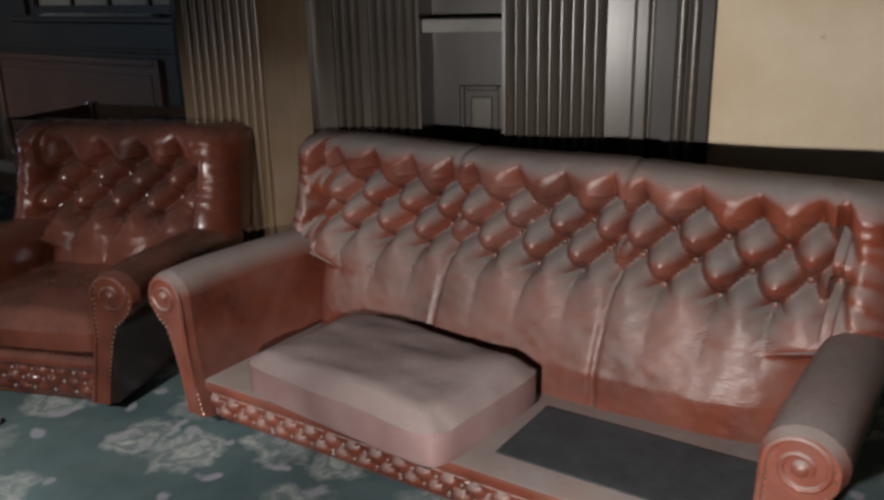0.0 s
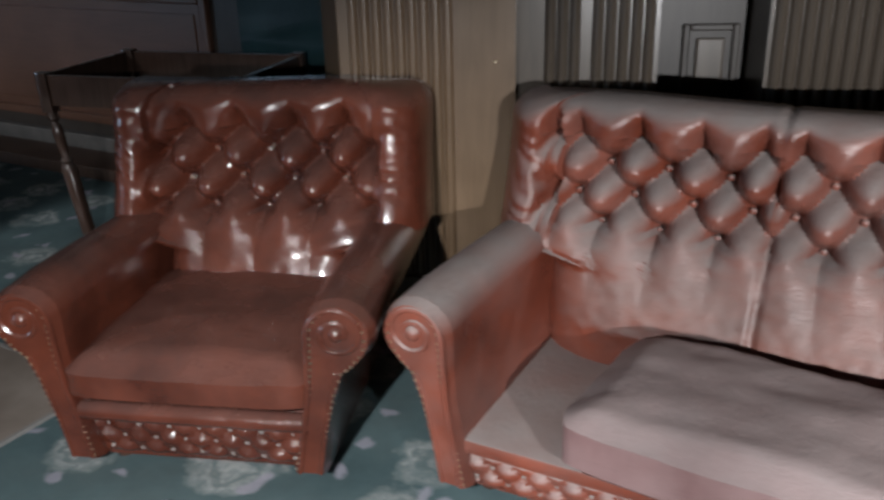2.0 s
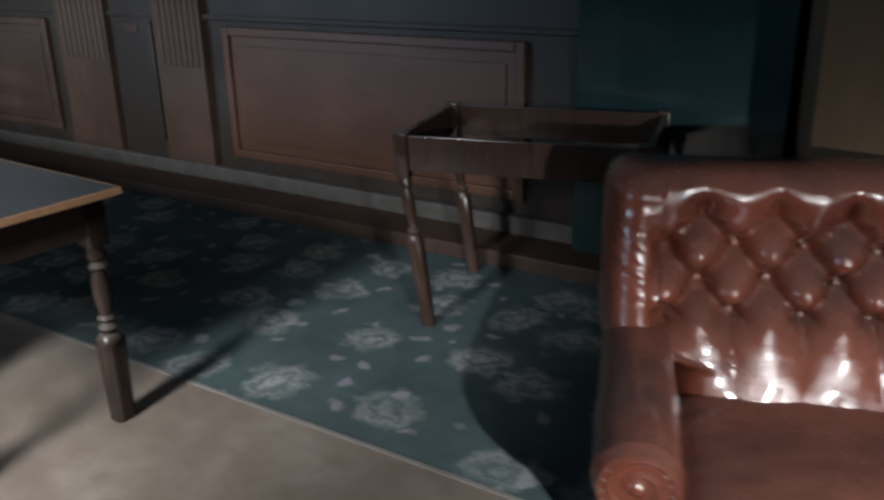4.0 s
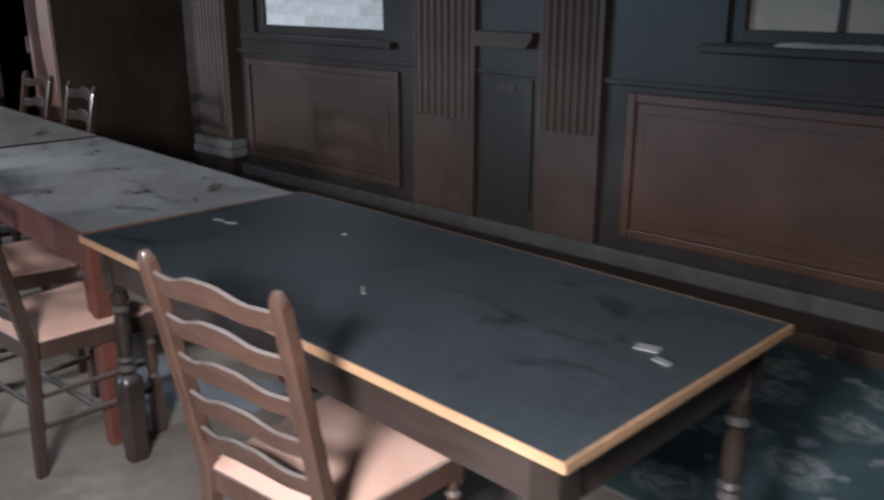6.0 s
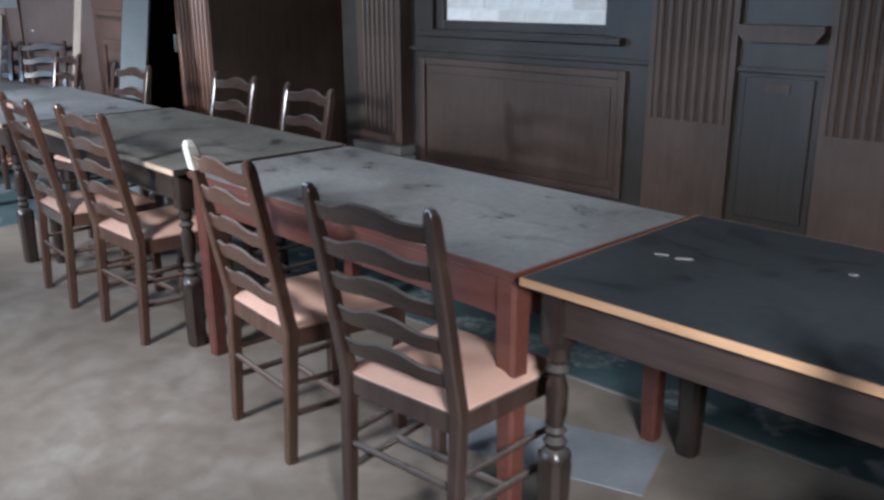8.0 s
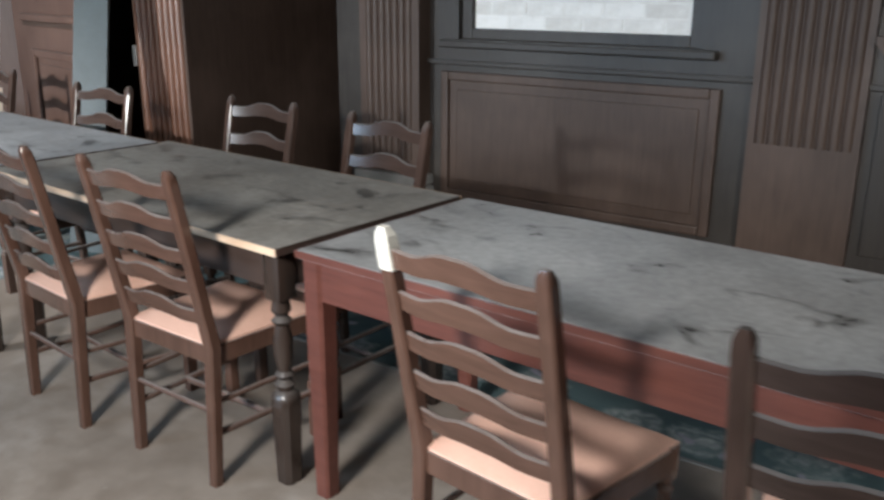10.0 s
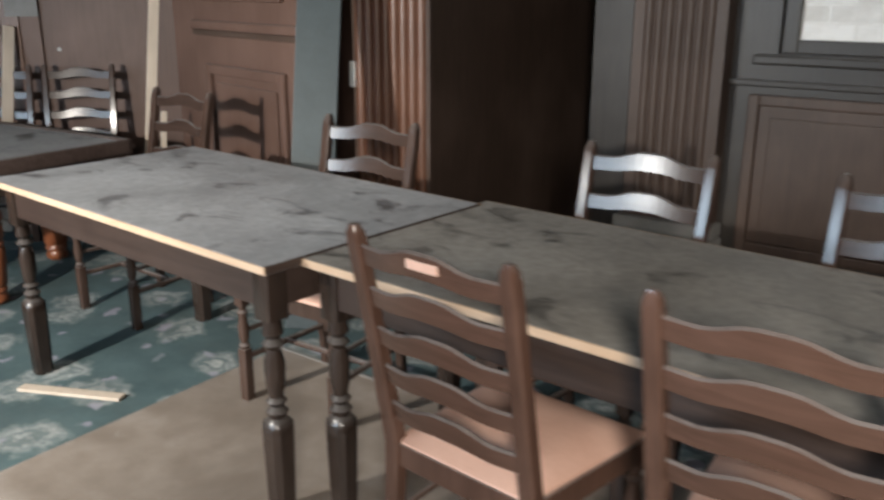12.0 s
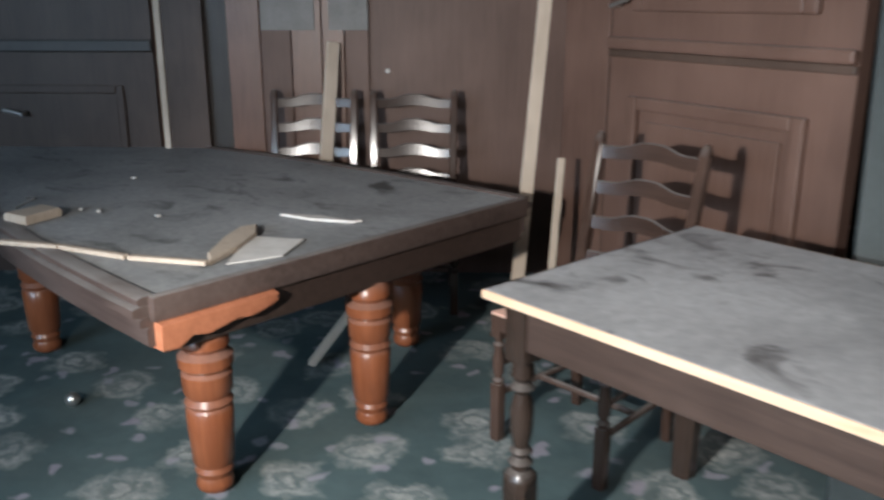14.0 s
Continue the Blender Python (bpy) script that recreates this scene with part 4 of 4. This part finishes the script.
def settee(name, m, sep, W, sections, du, zd, ztop, mat, label, category):
    s = empty(name, m, label, category)
    wi = sep - 0.175
    settee_back(W, wi, zd - 0.02, ztop, 0.425, sections, du, mat, s)
    for k in (-1, 1):
        arm(k * sep / 2, k, mat, s)
    # front rail with small buttoning
    nx, nz = int(wi / 0.012), 16
    bm = bmesh.new()
    g = []
    for j in range(nz + 1):
        z = 0.03 + (zd - 0.065) * j / nz
        row = []
        for i in range(nx + 1):
            x = -wi / 2 - 0.02 + (wi + 0.04) * i / nx
            a, b = x / 0.082 + (z - 0.055) / 0.07, x / 0.082 - (z - 0.055) / 0.07
            t = math.sqrt(abs(math.sin(math.pi * a) * math.sin(math.pi * b)))
            e = 1 - abs(2 * j / nz - 1) ** 6
            row.append(bm.verts.new((x, 0.055 - (0.012 + 0.022 * t) * e, z)))
        g.append(row)
    for j in range(nz):
        for i in range(nx):
            bm.faces.new((g[j][i], g[j][i + 1], g[j + 1][i + 1], g[j + 1][i]))
    rail = part("front_rail", bm, mat, s, "small-buttoned front rail", True)
    bb = bmesh.new()
    for r, zc in ((0, 0.055), (1, 0.090), (2, 0.125)):
        k = -40
        while k <= 40:
            xo = (k + 0.5 * (r % 2)) * 0.082
            if abs(xo) < wi / 2 - 0.02:
                lathe(bb, ((0.0, 0.009), (0.005, 0.008), (0.009, 0.003)), 0, 0, 8, Matrix.Translation((xo, 0.046, zc)) @ pose(0, 0, 0, 90, 0, 0))
            k += 1
    tagged(part("rail_buttons", bb, M_LEDGE, rail, "small dusty buttons", True), kind="stuff")
    part("base", bx(-wi / 2 - 0.02, wi / 2 + 0.02, 0.05, 0.68, 0.02, zd - 0.03, 0.01), mat, s)
    part("seat_deck", bx(-wi / 2, wi / 2, 0.018, 0.66, zd - 0.04, zd, 0.014), mat, s, "dusty leather seat deck", True)
    for a in (-1, 1):
        for b in (0.09, 0.58):
            part("foot", lathe(bmesh.new(), ((0.0, 0.022), (0.03, 0.028)), a * (wi / 2 - 0.06), b, 12), M_CHAIR, s)
    return s


def pad(w, d, h, sag=0.012, seed=1.0, crown=0.02):
    """A boxy cushion with a soft crown, rounded edges and creases."""
    bm = bmesh.new()
    n = 26
    lay = []
    for side in (1, -1):
        g = []
        for j in range(n + 1):
            row = []
            for i in range(n + 1):
                u, v = -1 + 2 * i / n, -1 + 2 * j / n
                e = max(abs(u), abs(v))
                z = h / 2 - 0.042 * smoothstep(0.74, 1.0, e) ** 1.5 + crown * (1 - u * u) * (1 - v * v)
                z += sag * noise.noise((u * 2 + seed, v * 2, seed)) + 0.004 * noise.noise((u * 9, v * 6, seed + 4))
                q = 1 - 0.06 * (abs(u) * abs(v)) ** 6
                row.append(bm.verts.new((u * w / 2 * q, v * d / 2 * q, z if side > 0 else -h / 2 + 0.042 * smoothstep(0.74, 1.0, e) ** 1.5)))
            g.append(row)
        lay.append(g)
    a, b = lay
    for j in range(n):
        for i in range(n):
            bm.faces.new((a[j][i], a[j][i + 1], a[j + 1][i + 1], a[j + 1][i]))
            bm.faces.new((b[j][i + 1], b[j][i], b[j + 1][i], b[j + 1][i + 1]))
    for k in range(n):
        bm.faces.new((a[0][k + 1], a[0][k], b[0][k], b[0][k + 1]))
        bm.faces.new((a[n][k], a[n][k + 1], b[n][k + 1], b[n][k]))
        bm.faces.new((a[k][0], a[k + 1][0], b[k + 1][0], b[k][0]))
        bm.faces.new((a[k + 1][n], a[k][n], b[k][n], b[k + 1][n]))
    return bm


sofa = settee("sofa", pose(0.347, 2.80, 0, 0, 0, 1.6), 1.91, 2.10, 3, 0.160, 0.165, 0.845, M_LEATHER, "dusty oxblood leather three-seat sofa, buttoned back, seat cushion missing", "sofa")
part("webbing", bx(0.18, 0.88, 0.12, 0.42, 0.165, 0.171), M_WEB, sofa, "black hessian exposed on the seat")
cu = empty("loose_cushion", pose(0.135, 2.97, 0.258, 0, 0, -4), "loose dusty grey-pink leather cushion lying on the sofa", "cushion")
part("cushion_cover", pad(0.75, 0.50, 0.175, 0.016, 3.0, 0.012), M_CUSHION, cu, "", True)

ac = settee("armchair", pose(-1.130, 2.545, 0, 0, 0, 21), 0.785, 0.985, 1, 0.165, 0.21, 0.865, M_LEATHER2, "oxblood leather wing armchair with buttoned back and rolled arms", "armchair")
sc = part("seat_cushion", pad(0.64, 0.62, 0.145, 0.006, 7.0, 0.022), M_LEATHER2, ac, "glossy dark red seat cushion", True)
sc.location = (0, 0.275, 0.272)
rings = []
for i in range(25):
    u = -1 + i / 12
    dy = 0.004 * noise.noise((u * 5, 2.0, 0))
    rings.append([Vector((u * 0.305, 0.012 + dy + 0.030 * math.cos(k * math.pi / 5), 0.180 + 0.026 * math.sin(k * math.pi / 5))) for k in range(10)])
part("front_border", loft(bmesh.new(), rings), M_LEATHER2, ac, "dusty worn leather border roll", True)
rg = bmesh.new()
lathe(rg, [(0.0, 0.050), (0.012, 0.056), (0.035, 0.044), (0.06, 0.034), (0.085, 0.026), (0.105, 0.014), (0.118, 0.005)], 0, 0, 16)
for v in rg.verts:
    a = math.atan2(v.co.y, v.co.x)
    k = 1 + 0.28 * math.sin(5 * a + 30 * v.co.z) + 0.18 * noise.noise(v.co * 40)
    v.co.x, v.co.y = v.co.x * k + 0.12 * v.co.z, v.co.y * k
rag = part("rag", rg, M_PAPER, None, "", True)
rag.location = (-0.83, 3.47, 0.0)
rag.scale = (1.2, 1.2, 2.0)
tagged(rag, "pale crumpled rag on the carpet behind the armchair", "rag")
tagged(part("bottle_cap", lathe(bmesh.new(), ((0, 0.022), (0.02, 0.024), (0.032, 0.014), (0.036, 0.004))), plain("lilac_plastic", (0.35, 0.28, 0.50), (0.45, 0.38, 0.60), 0.4, 9), None, "", True), "small lilac plastic cap lying on the carpet", "cap").location = (-1.10, 2.40, 0.0)

# ---- big old table ----
bt = empty("big_table", pose(-10.62, 2.34, 0, 0, 0, 1.5), "large old oval mahogany table, dusty slate bed, broken rail", "table")


def oval(rx, ry, z, inset=0.0, n=40):
    """Half oval with a straight side on +x."""
    pts = []
    for i in range(n + 1):
        a = math.pi / 2 + math.pi * i / n
        pts.append(Vector(((rx - inset) * math.cos(a) - inset * 0.3, (ry - inset) * math.copysign(abs(math.sin(a)) ** 0.9, math.sin(a)), z)))
    return pts


part("bed", loft(bmesh.new(), [oval(2.75, 0.77, 0.60), oval(2.75, 0.77, 0.655), oval(2.75, 0.77, 0.66, 0.004)]), M_SLATE, bt, "dusty grey slate bed with debris")
for k, (o, z0, z1) in enumerate(((0.030, 0.645, 0.668), (0.045, 0.615, 0.644), (0.028, 0.585, 0.614), (0.010, 0.53, 0.584))):
    out, inn = oval(2.75 + o, 0.77 + o, z0), oval(2.75 - 0.02, 0.75, z0)
    bm = bmesh.new()
    rows = []
    for a, b in zip(out, inn):
        d = (a - b) * 0.25
        rows.append([b, a - d, a + Vector((0, 0, 0.004)), Vector((a.x, a.y, z1 - 0.004)), Vector((a.x, a.y, z1)) - d, Vector((b.x, b.y, z1))])
    loft(bm, rows)
    part("rail_moulding", bm, M_RUBBER, bt, "dark moulded rim", True)
part("end_apron", bx(-0.03, 0.0, -0.74, 0.76, 0.50, 0.640, 0.008), M_APRON, bt, "dark rough end board")
part("end_rail", bx(-0.012, 0.022, -0.77, 0.77, 0.598, 0.669, 0.010), M_RUBBER, bt, "dark rounded end rail", True)
ce = bmesh.new()
rings = []
for i in range(9):
    y = -0.76 + 0.36 * i / 8
    rings.append([(0.035 + 0.008 * noise.noise((i, 0, 0)), y, 0.525 + 0.03 * noise.noise((i * 1.7, 3, 0)) + 0.04 * i / 8), (0.042 + 0.01 * noise.noise((i, 5, 0)), y, 0.595 + 0.03 * noise.noise((i, 8, 0))), (0.0, y, 0.60), (-0.03, y, 0.52)])
part("splintered_corner", loft(ce, rings), M_BROKEN, bt, "splintered raw orange wood at the corner")
LEG = ((0.0, 0.036), (0.012, 0.052), (0.03, 0.056), (0.05, 0.048), (0.07, 0.056), (0.085, 0.050), (0.10, 0.060), (0.20, 0.066), (0.265, 0.068), (0.275, 0.060), (0.288, 0.070), (0.305, 0.060), (0.32, 0.070), (0.375, 0.072), (0.385, 0.062), (0.40, 0.077), (0.43, 0.078), (0.445, 0.056), (0.46, 0.070), (0.495, 0.066), (0.51, 0.05), (0.535, 0.05))
for x, y in ((-0.08, -0.575), (-0.05, 0.02), (-0.45, 0.58), (-1.48, -0.47), (-1.48, 0.45)):
    part("leg", lathe(bmesh.new(), LEG, x, y, 20), M_ORANGE, bt, "thick turned mahogany leg", True)

TZ = 0.664


def strip(name, a, b, w, h, mat, label, cat, z=TZ):
    v = Vector(b) - Vector(a)
    L = v.length
    ob = part(name, bx(-L / 2, L / 2, -w / 2, w / 2, 0, h, min(w, h) * 0.2), mat)
    ob.matrix_world = pose((a[0] + b[0]) / 2, (a[1] + b[1]) / 2, z, 0, 0, math.degrees(math.atan2(v.y, v.x)))
    return tagged(ob, label, cat)


# debris on the big table
def shard(name, pts, h, mat, label, cat, z=TZ):
    """A flat broken piece: an outline in the plan with a bevelled top edge."""
    mx, my = sum(p[0] for p in pts) / len(pts), sum(p[1] for p in pts) / len(pts)
    rings = [[Vector((mx + (x - mx) * k, my + (y - my) * k, zz)) for x, y in pts] for zz, k in ((z, 1.0), (z + h * 0.7, 1.0), (z + h, 0.93))]
    return tagged(part(name, loft(bmesh.new(), rings), mat), label, cat)


shard("wood_splinter", [(-10.725, 1.822), (-10.79, 1.95), (-10.89, 2.09), (-10.985, 2.155), (-10.995, 2.10), (-10.92, 1.99), (-10.80, 1.86)], 0.016, M_PALEWOOD, "pale leaf-shaped wood splinter on the dusty table", "wood scrap")
shard("paper_sheet", [(-10.70, 1.86), (-10.91, 2.075), (-10.755, 2.175), (-10.655, 2.02)], 0.004, M_PAPER, "pale torn card lying on the dusty table", "paper")
shard("wood_splinter", [(-11.065, 2.30), (-10.93, 2.335), (-10.81, 2.405), (-10.80, 2.42), (-10.95, 2.385)], 0.008, M_PAPER, "thin white wood splinter on the dusty table", "wood scrap")
for pa_, pb_ in (((-11.384, 1.49), (-11.20, 1.595)), ((-11.195, 1.598), (-10.955, 1.688)), ((-10.945, 1.692), (-10.735, 1.82))):
    strip("rail_strip", pa_, pb_, 0.022, 0.014, M_PALEWOOD, "pale raw wood batten along the broken rim", "wood scrap")
shard("wood_block", [(-11.66, 1.60), (-11.55, 1.63), (-11.60, 1.77), (-11.70, 1.745)], 0.03, M_PALEWOOD, "pale broken wood block on the dusty table", "wood scrap")
hp = bmesh.new()
rod(hp, (0, 0, 0.005), (0.13, 0.02, 0.03), 0.004)
rod(hp, (0.13, 0.02, 0.03), (0.16, -0.05, 0.005), 0.004)
wr = part("wire_handle", hp, M_METAL, None, "", True)
wr.matrix_world = pose(-11.95, 1.78, TZ, 0, 0, -15)
tagged(wr, "bent steel wire handle on the dusty table", "wire")
for i, (x, y, w) in enumerate(((-11.59, 1.90, 0.03), (-11.66, 1.86, 0.025), (-11.37, 2.0, 0.022), (-12.04, 2.24, 0.022), (-10.82, 2.43, 0.016))):
    strip("plaster_flake", (x, y), (x + w, y + 0.01 * (i - 2)), 0.014, 0.005, M_PAPER, "small pale plaster flake on the dusty table", "debris")

# sticks, planks and boards
def leaning(name, a, b, w, d, mat, label, cat, turn=0.0):
    a, b = Vector(a), Vector(b)
    L = (b - a).length
    ob = part(name, bx(-w / 2, w / 2, -d / 2, d / 2, 0, L, 0.003), mat)
    q = (b - a).to_track_quat("Z", "Y").to_matrix().to_4x4()
    ob.matrix_world = Matrix.Translation(a) @ q @ pose(0, 0, 0, 0, 0, turn)
    return tagged(ob, label, cat)


leaning("pine_plank", (-10.84, 3.30, 0.0), (-10.95, 3.66, 1.95), 0.055, 0.022, M_PALEWOOD, "long pale pine batten leaning on the screen post", "plank", 43)
leaning("pine_plank", (-11.83, 3.02, 0.0), (-12.0, 3.30, 1.18), 0.062, 0.022, M_PALEWOOD, "short pale pine plank leaning between two chairs", "plank", 43)
leaning("pine_splinter", (-10.62, 3.24, 0.0), (-10.66, 3.36, 0.78), 0.030, 0.012, M_PALEWOOD, "pale pine offcut standing behind the tables", "plank", 43)
tb = leaning("teal_board", (-9.29, 2.99, 0.0), (-9.485, 3.42, 2.05), 0.185, 0.03, M_TEAL, "tall teal-grey painted board leaning on the column", "board", 12)
for zz in (0.78, 1.02, 1.22, 1.42):
    bt2 = part("batten", bx(-0.09, 0.09, -0.024, -0.0152, zz, zz + 0.012, 0.002), M_TEAL, tb)
leaning("stick", (-11.20, 2.50, 0.0), (-11.07, 2.66, 0.27), 0.04, 0.03, M_PALEWOOD, "broken pale stick propped under the big table", "stick", 0)
strip("floor_batten", (-9.72, 1.95), (-9.35, 2.12), 0.045, 0.012, M_PALEWOOD, "pale wooden batten lying on the carpet", "wood scrap", 0.001)
bl = part("chrome_ball", lathe(bmesh.new(), [(0.026 - 0.026 * math.cos(math.pi * k / 8), max(0.002, 0.026 * math.sin(math.pi * k / 8))) for k in range(9)], 0, 0, 14), M_METAL, None, "", True)
bl.location = (-11.51, 1.69, 0.0)
tagged(bl, "small shiny metal ball lying on the carpet", "ball")

# slanting wall: boards, posts and a second door
dw = empty("door_2", DIAG, "brown panelled door in the slanting wall, closed", "door", "", "structure")
part("door_leaf", bx(-4.3, -2.66, -0.03, -0.001, 0.0, 2.2), M_PANEL, dw)
part("rail_moulding", bx(-4.3, -2.66, -0.05, -0.03, 1.13, 1.19, 0.008), M_DARK, dw)
fr = bmesh.new()
for a, b, c, d in ((-2.86, -2.82, 0.3, 0.97), (-3.9, -3.86, 0.3, 0.97), (-3.86, -2.86, 0.93, 0.97), (-3.86, -2.86, 0.3, 0.34)):
    box(fr, a, b, -0.045, -0.03, c, d, 0.006)
part("panel_moulding", fr, M_PANEL, dw)
hd = bmesh.new()
rod(hd, (-3.33, -0.03, 0.83), (-3.33, -0.08, 0.83), 0.012)
rod(hd, (-3.42, -0.075, 0.85), (-3.32, -0.08, 0.83), 0.010)
part("door_handle", hd, M_METAL, dw, "bright steel lever handle", True)
part("edge_strip", bx(-2.63, -2.60, -0.06, -0.001, 0.0, 2.3, 0.004), M_PALEWOOD, dw, "pale worn edge strip")
part("door_post", bx(-2.60, -2.40, -0.05, -0.001, 0.0, H, 0.004), M_PANEL, dw)
# thin dark sheet on the solid wall, coloured as a gap's shade
structure("trim_slant_gap_shade", bx(-2.40, -2.29, -0.006, -0.001, 0.0, H, 0.0, DIAG), M_DARK, "black-brown strip for the shade between door post and boarding", "trim")
bo = empty("wall_boarding", DIAG, "orange-brown upright wall boards", "boarding", "", "structure")
for a, b, mt in ((-2.29, -2.13, M_ORWOOD), (-2.125, -1.98, M_MAUVE), (-1.975, -1.83, M_ORWOOD), (-1.825, -1.72, M_ORWOOD), (-1.715, -1.60, M_MAUVE)):
    part("board", bx(a, b, -0.022 - 0.003 * (a % 0.2), -0.001, 0.0, H, 0.003), mt, bo)
for a, b in ((-2.12, -1.86), (-1.79, -1.60)):
    part("notice", bx(a, b, -0.031, -0.026, 1.235, 1.50), M_LEDGE, bo, "blank grey notice pinned to the boards")
sp = part("screw_cap", lathe(bmesh.new(), ((0, 0.012), (0.006, 0.008)), 0, 0, 10), M_PAPER, bo)
sp.matrix_basis = pose(-1.51, -0.002, 1.04, 90)

# torn paper on the window sill
tp2 = bmesh.new()
rings = []
for i in range(41):
    x = i * 0.03
    k = 1.6 * noise.noise((x * 5, 0.3, 0))
    w2 = 0.025 + 0.018 * noise.noise((x * 11, 2.0, 0)) + 0.012 * min(1, x * 4)
    z = 0.010 + 0.008 * abs(noise.noise((x * 14, 4.0, 0)))
    rings.append([(x, -w2, 0.001), (x, -w2 * 0.3, z + 0.006 * k), (x, w2 * 0.8, z * 1.6), (x, w2, 0.002)])
tpo = part("torn_paper", loft(tp2, rings), M_PAPER, None, "", True)
tpo.location = (-4.02, WY - 0.035, 1.27 - 0.063)
tagged(tpo, "strip of torn white paper lying on the window sill", "paper")
# scraps on the black table
for x, y, r, n, k in ((-4.81, 2.20, 20, 0.035, 0.012), (-4.75, 2.20, 35, 0.04, 0.014), (-3.99, 2.09, -40, 0.05, 0.008), (-4.385, 2.36, 60, 0.018, 0.012), (-3.31, 2.23, 10, 0.05, 0.03), (-3.25, 2.20, -15, 0.04, 0.018)):
    strip("plaster_flake", (x, y), (x + n * math.cos(radians(r)), y + n * math.sin(radians(r))), k, 0.003, M_LEDGE, "small pale plaster flake on the black tabletop", "debris", 0.7505)

strip("card_sheet", (-5.54, 2.20), (-4.87, 2.40), 0.30, 0.004, plain("pale_blue_card", (0.17, 0.18, 0.20), (0.27, 0.28, 0.30), 0.7, 5), "pale blue-grey card sheet lying under the tables", "card", 0.0065)
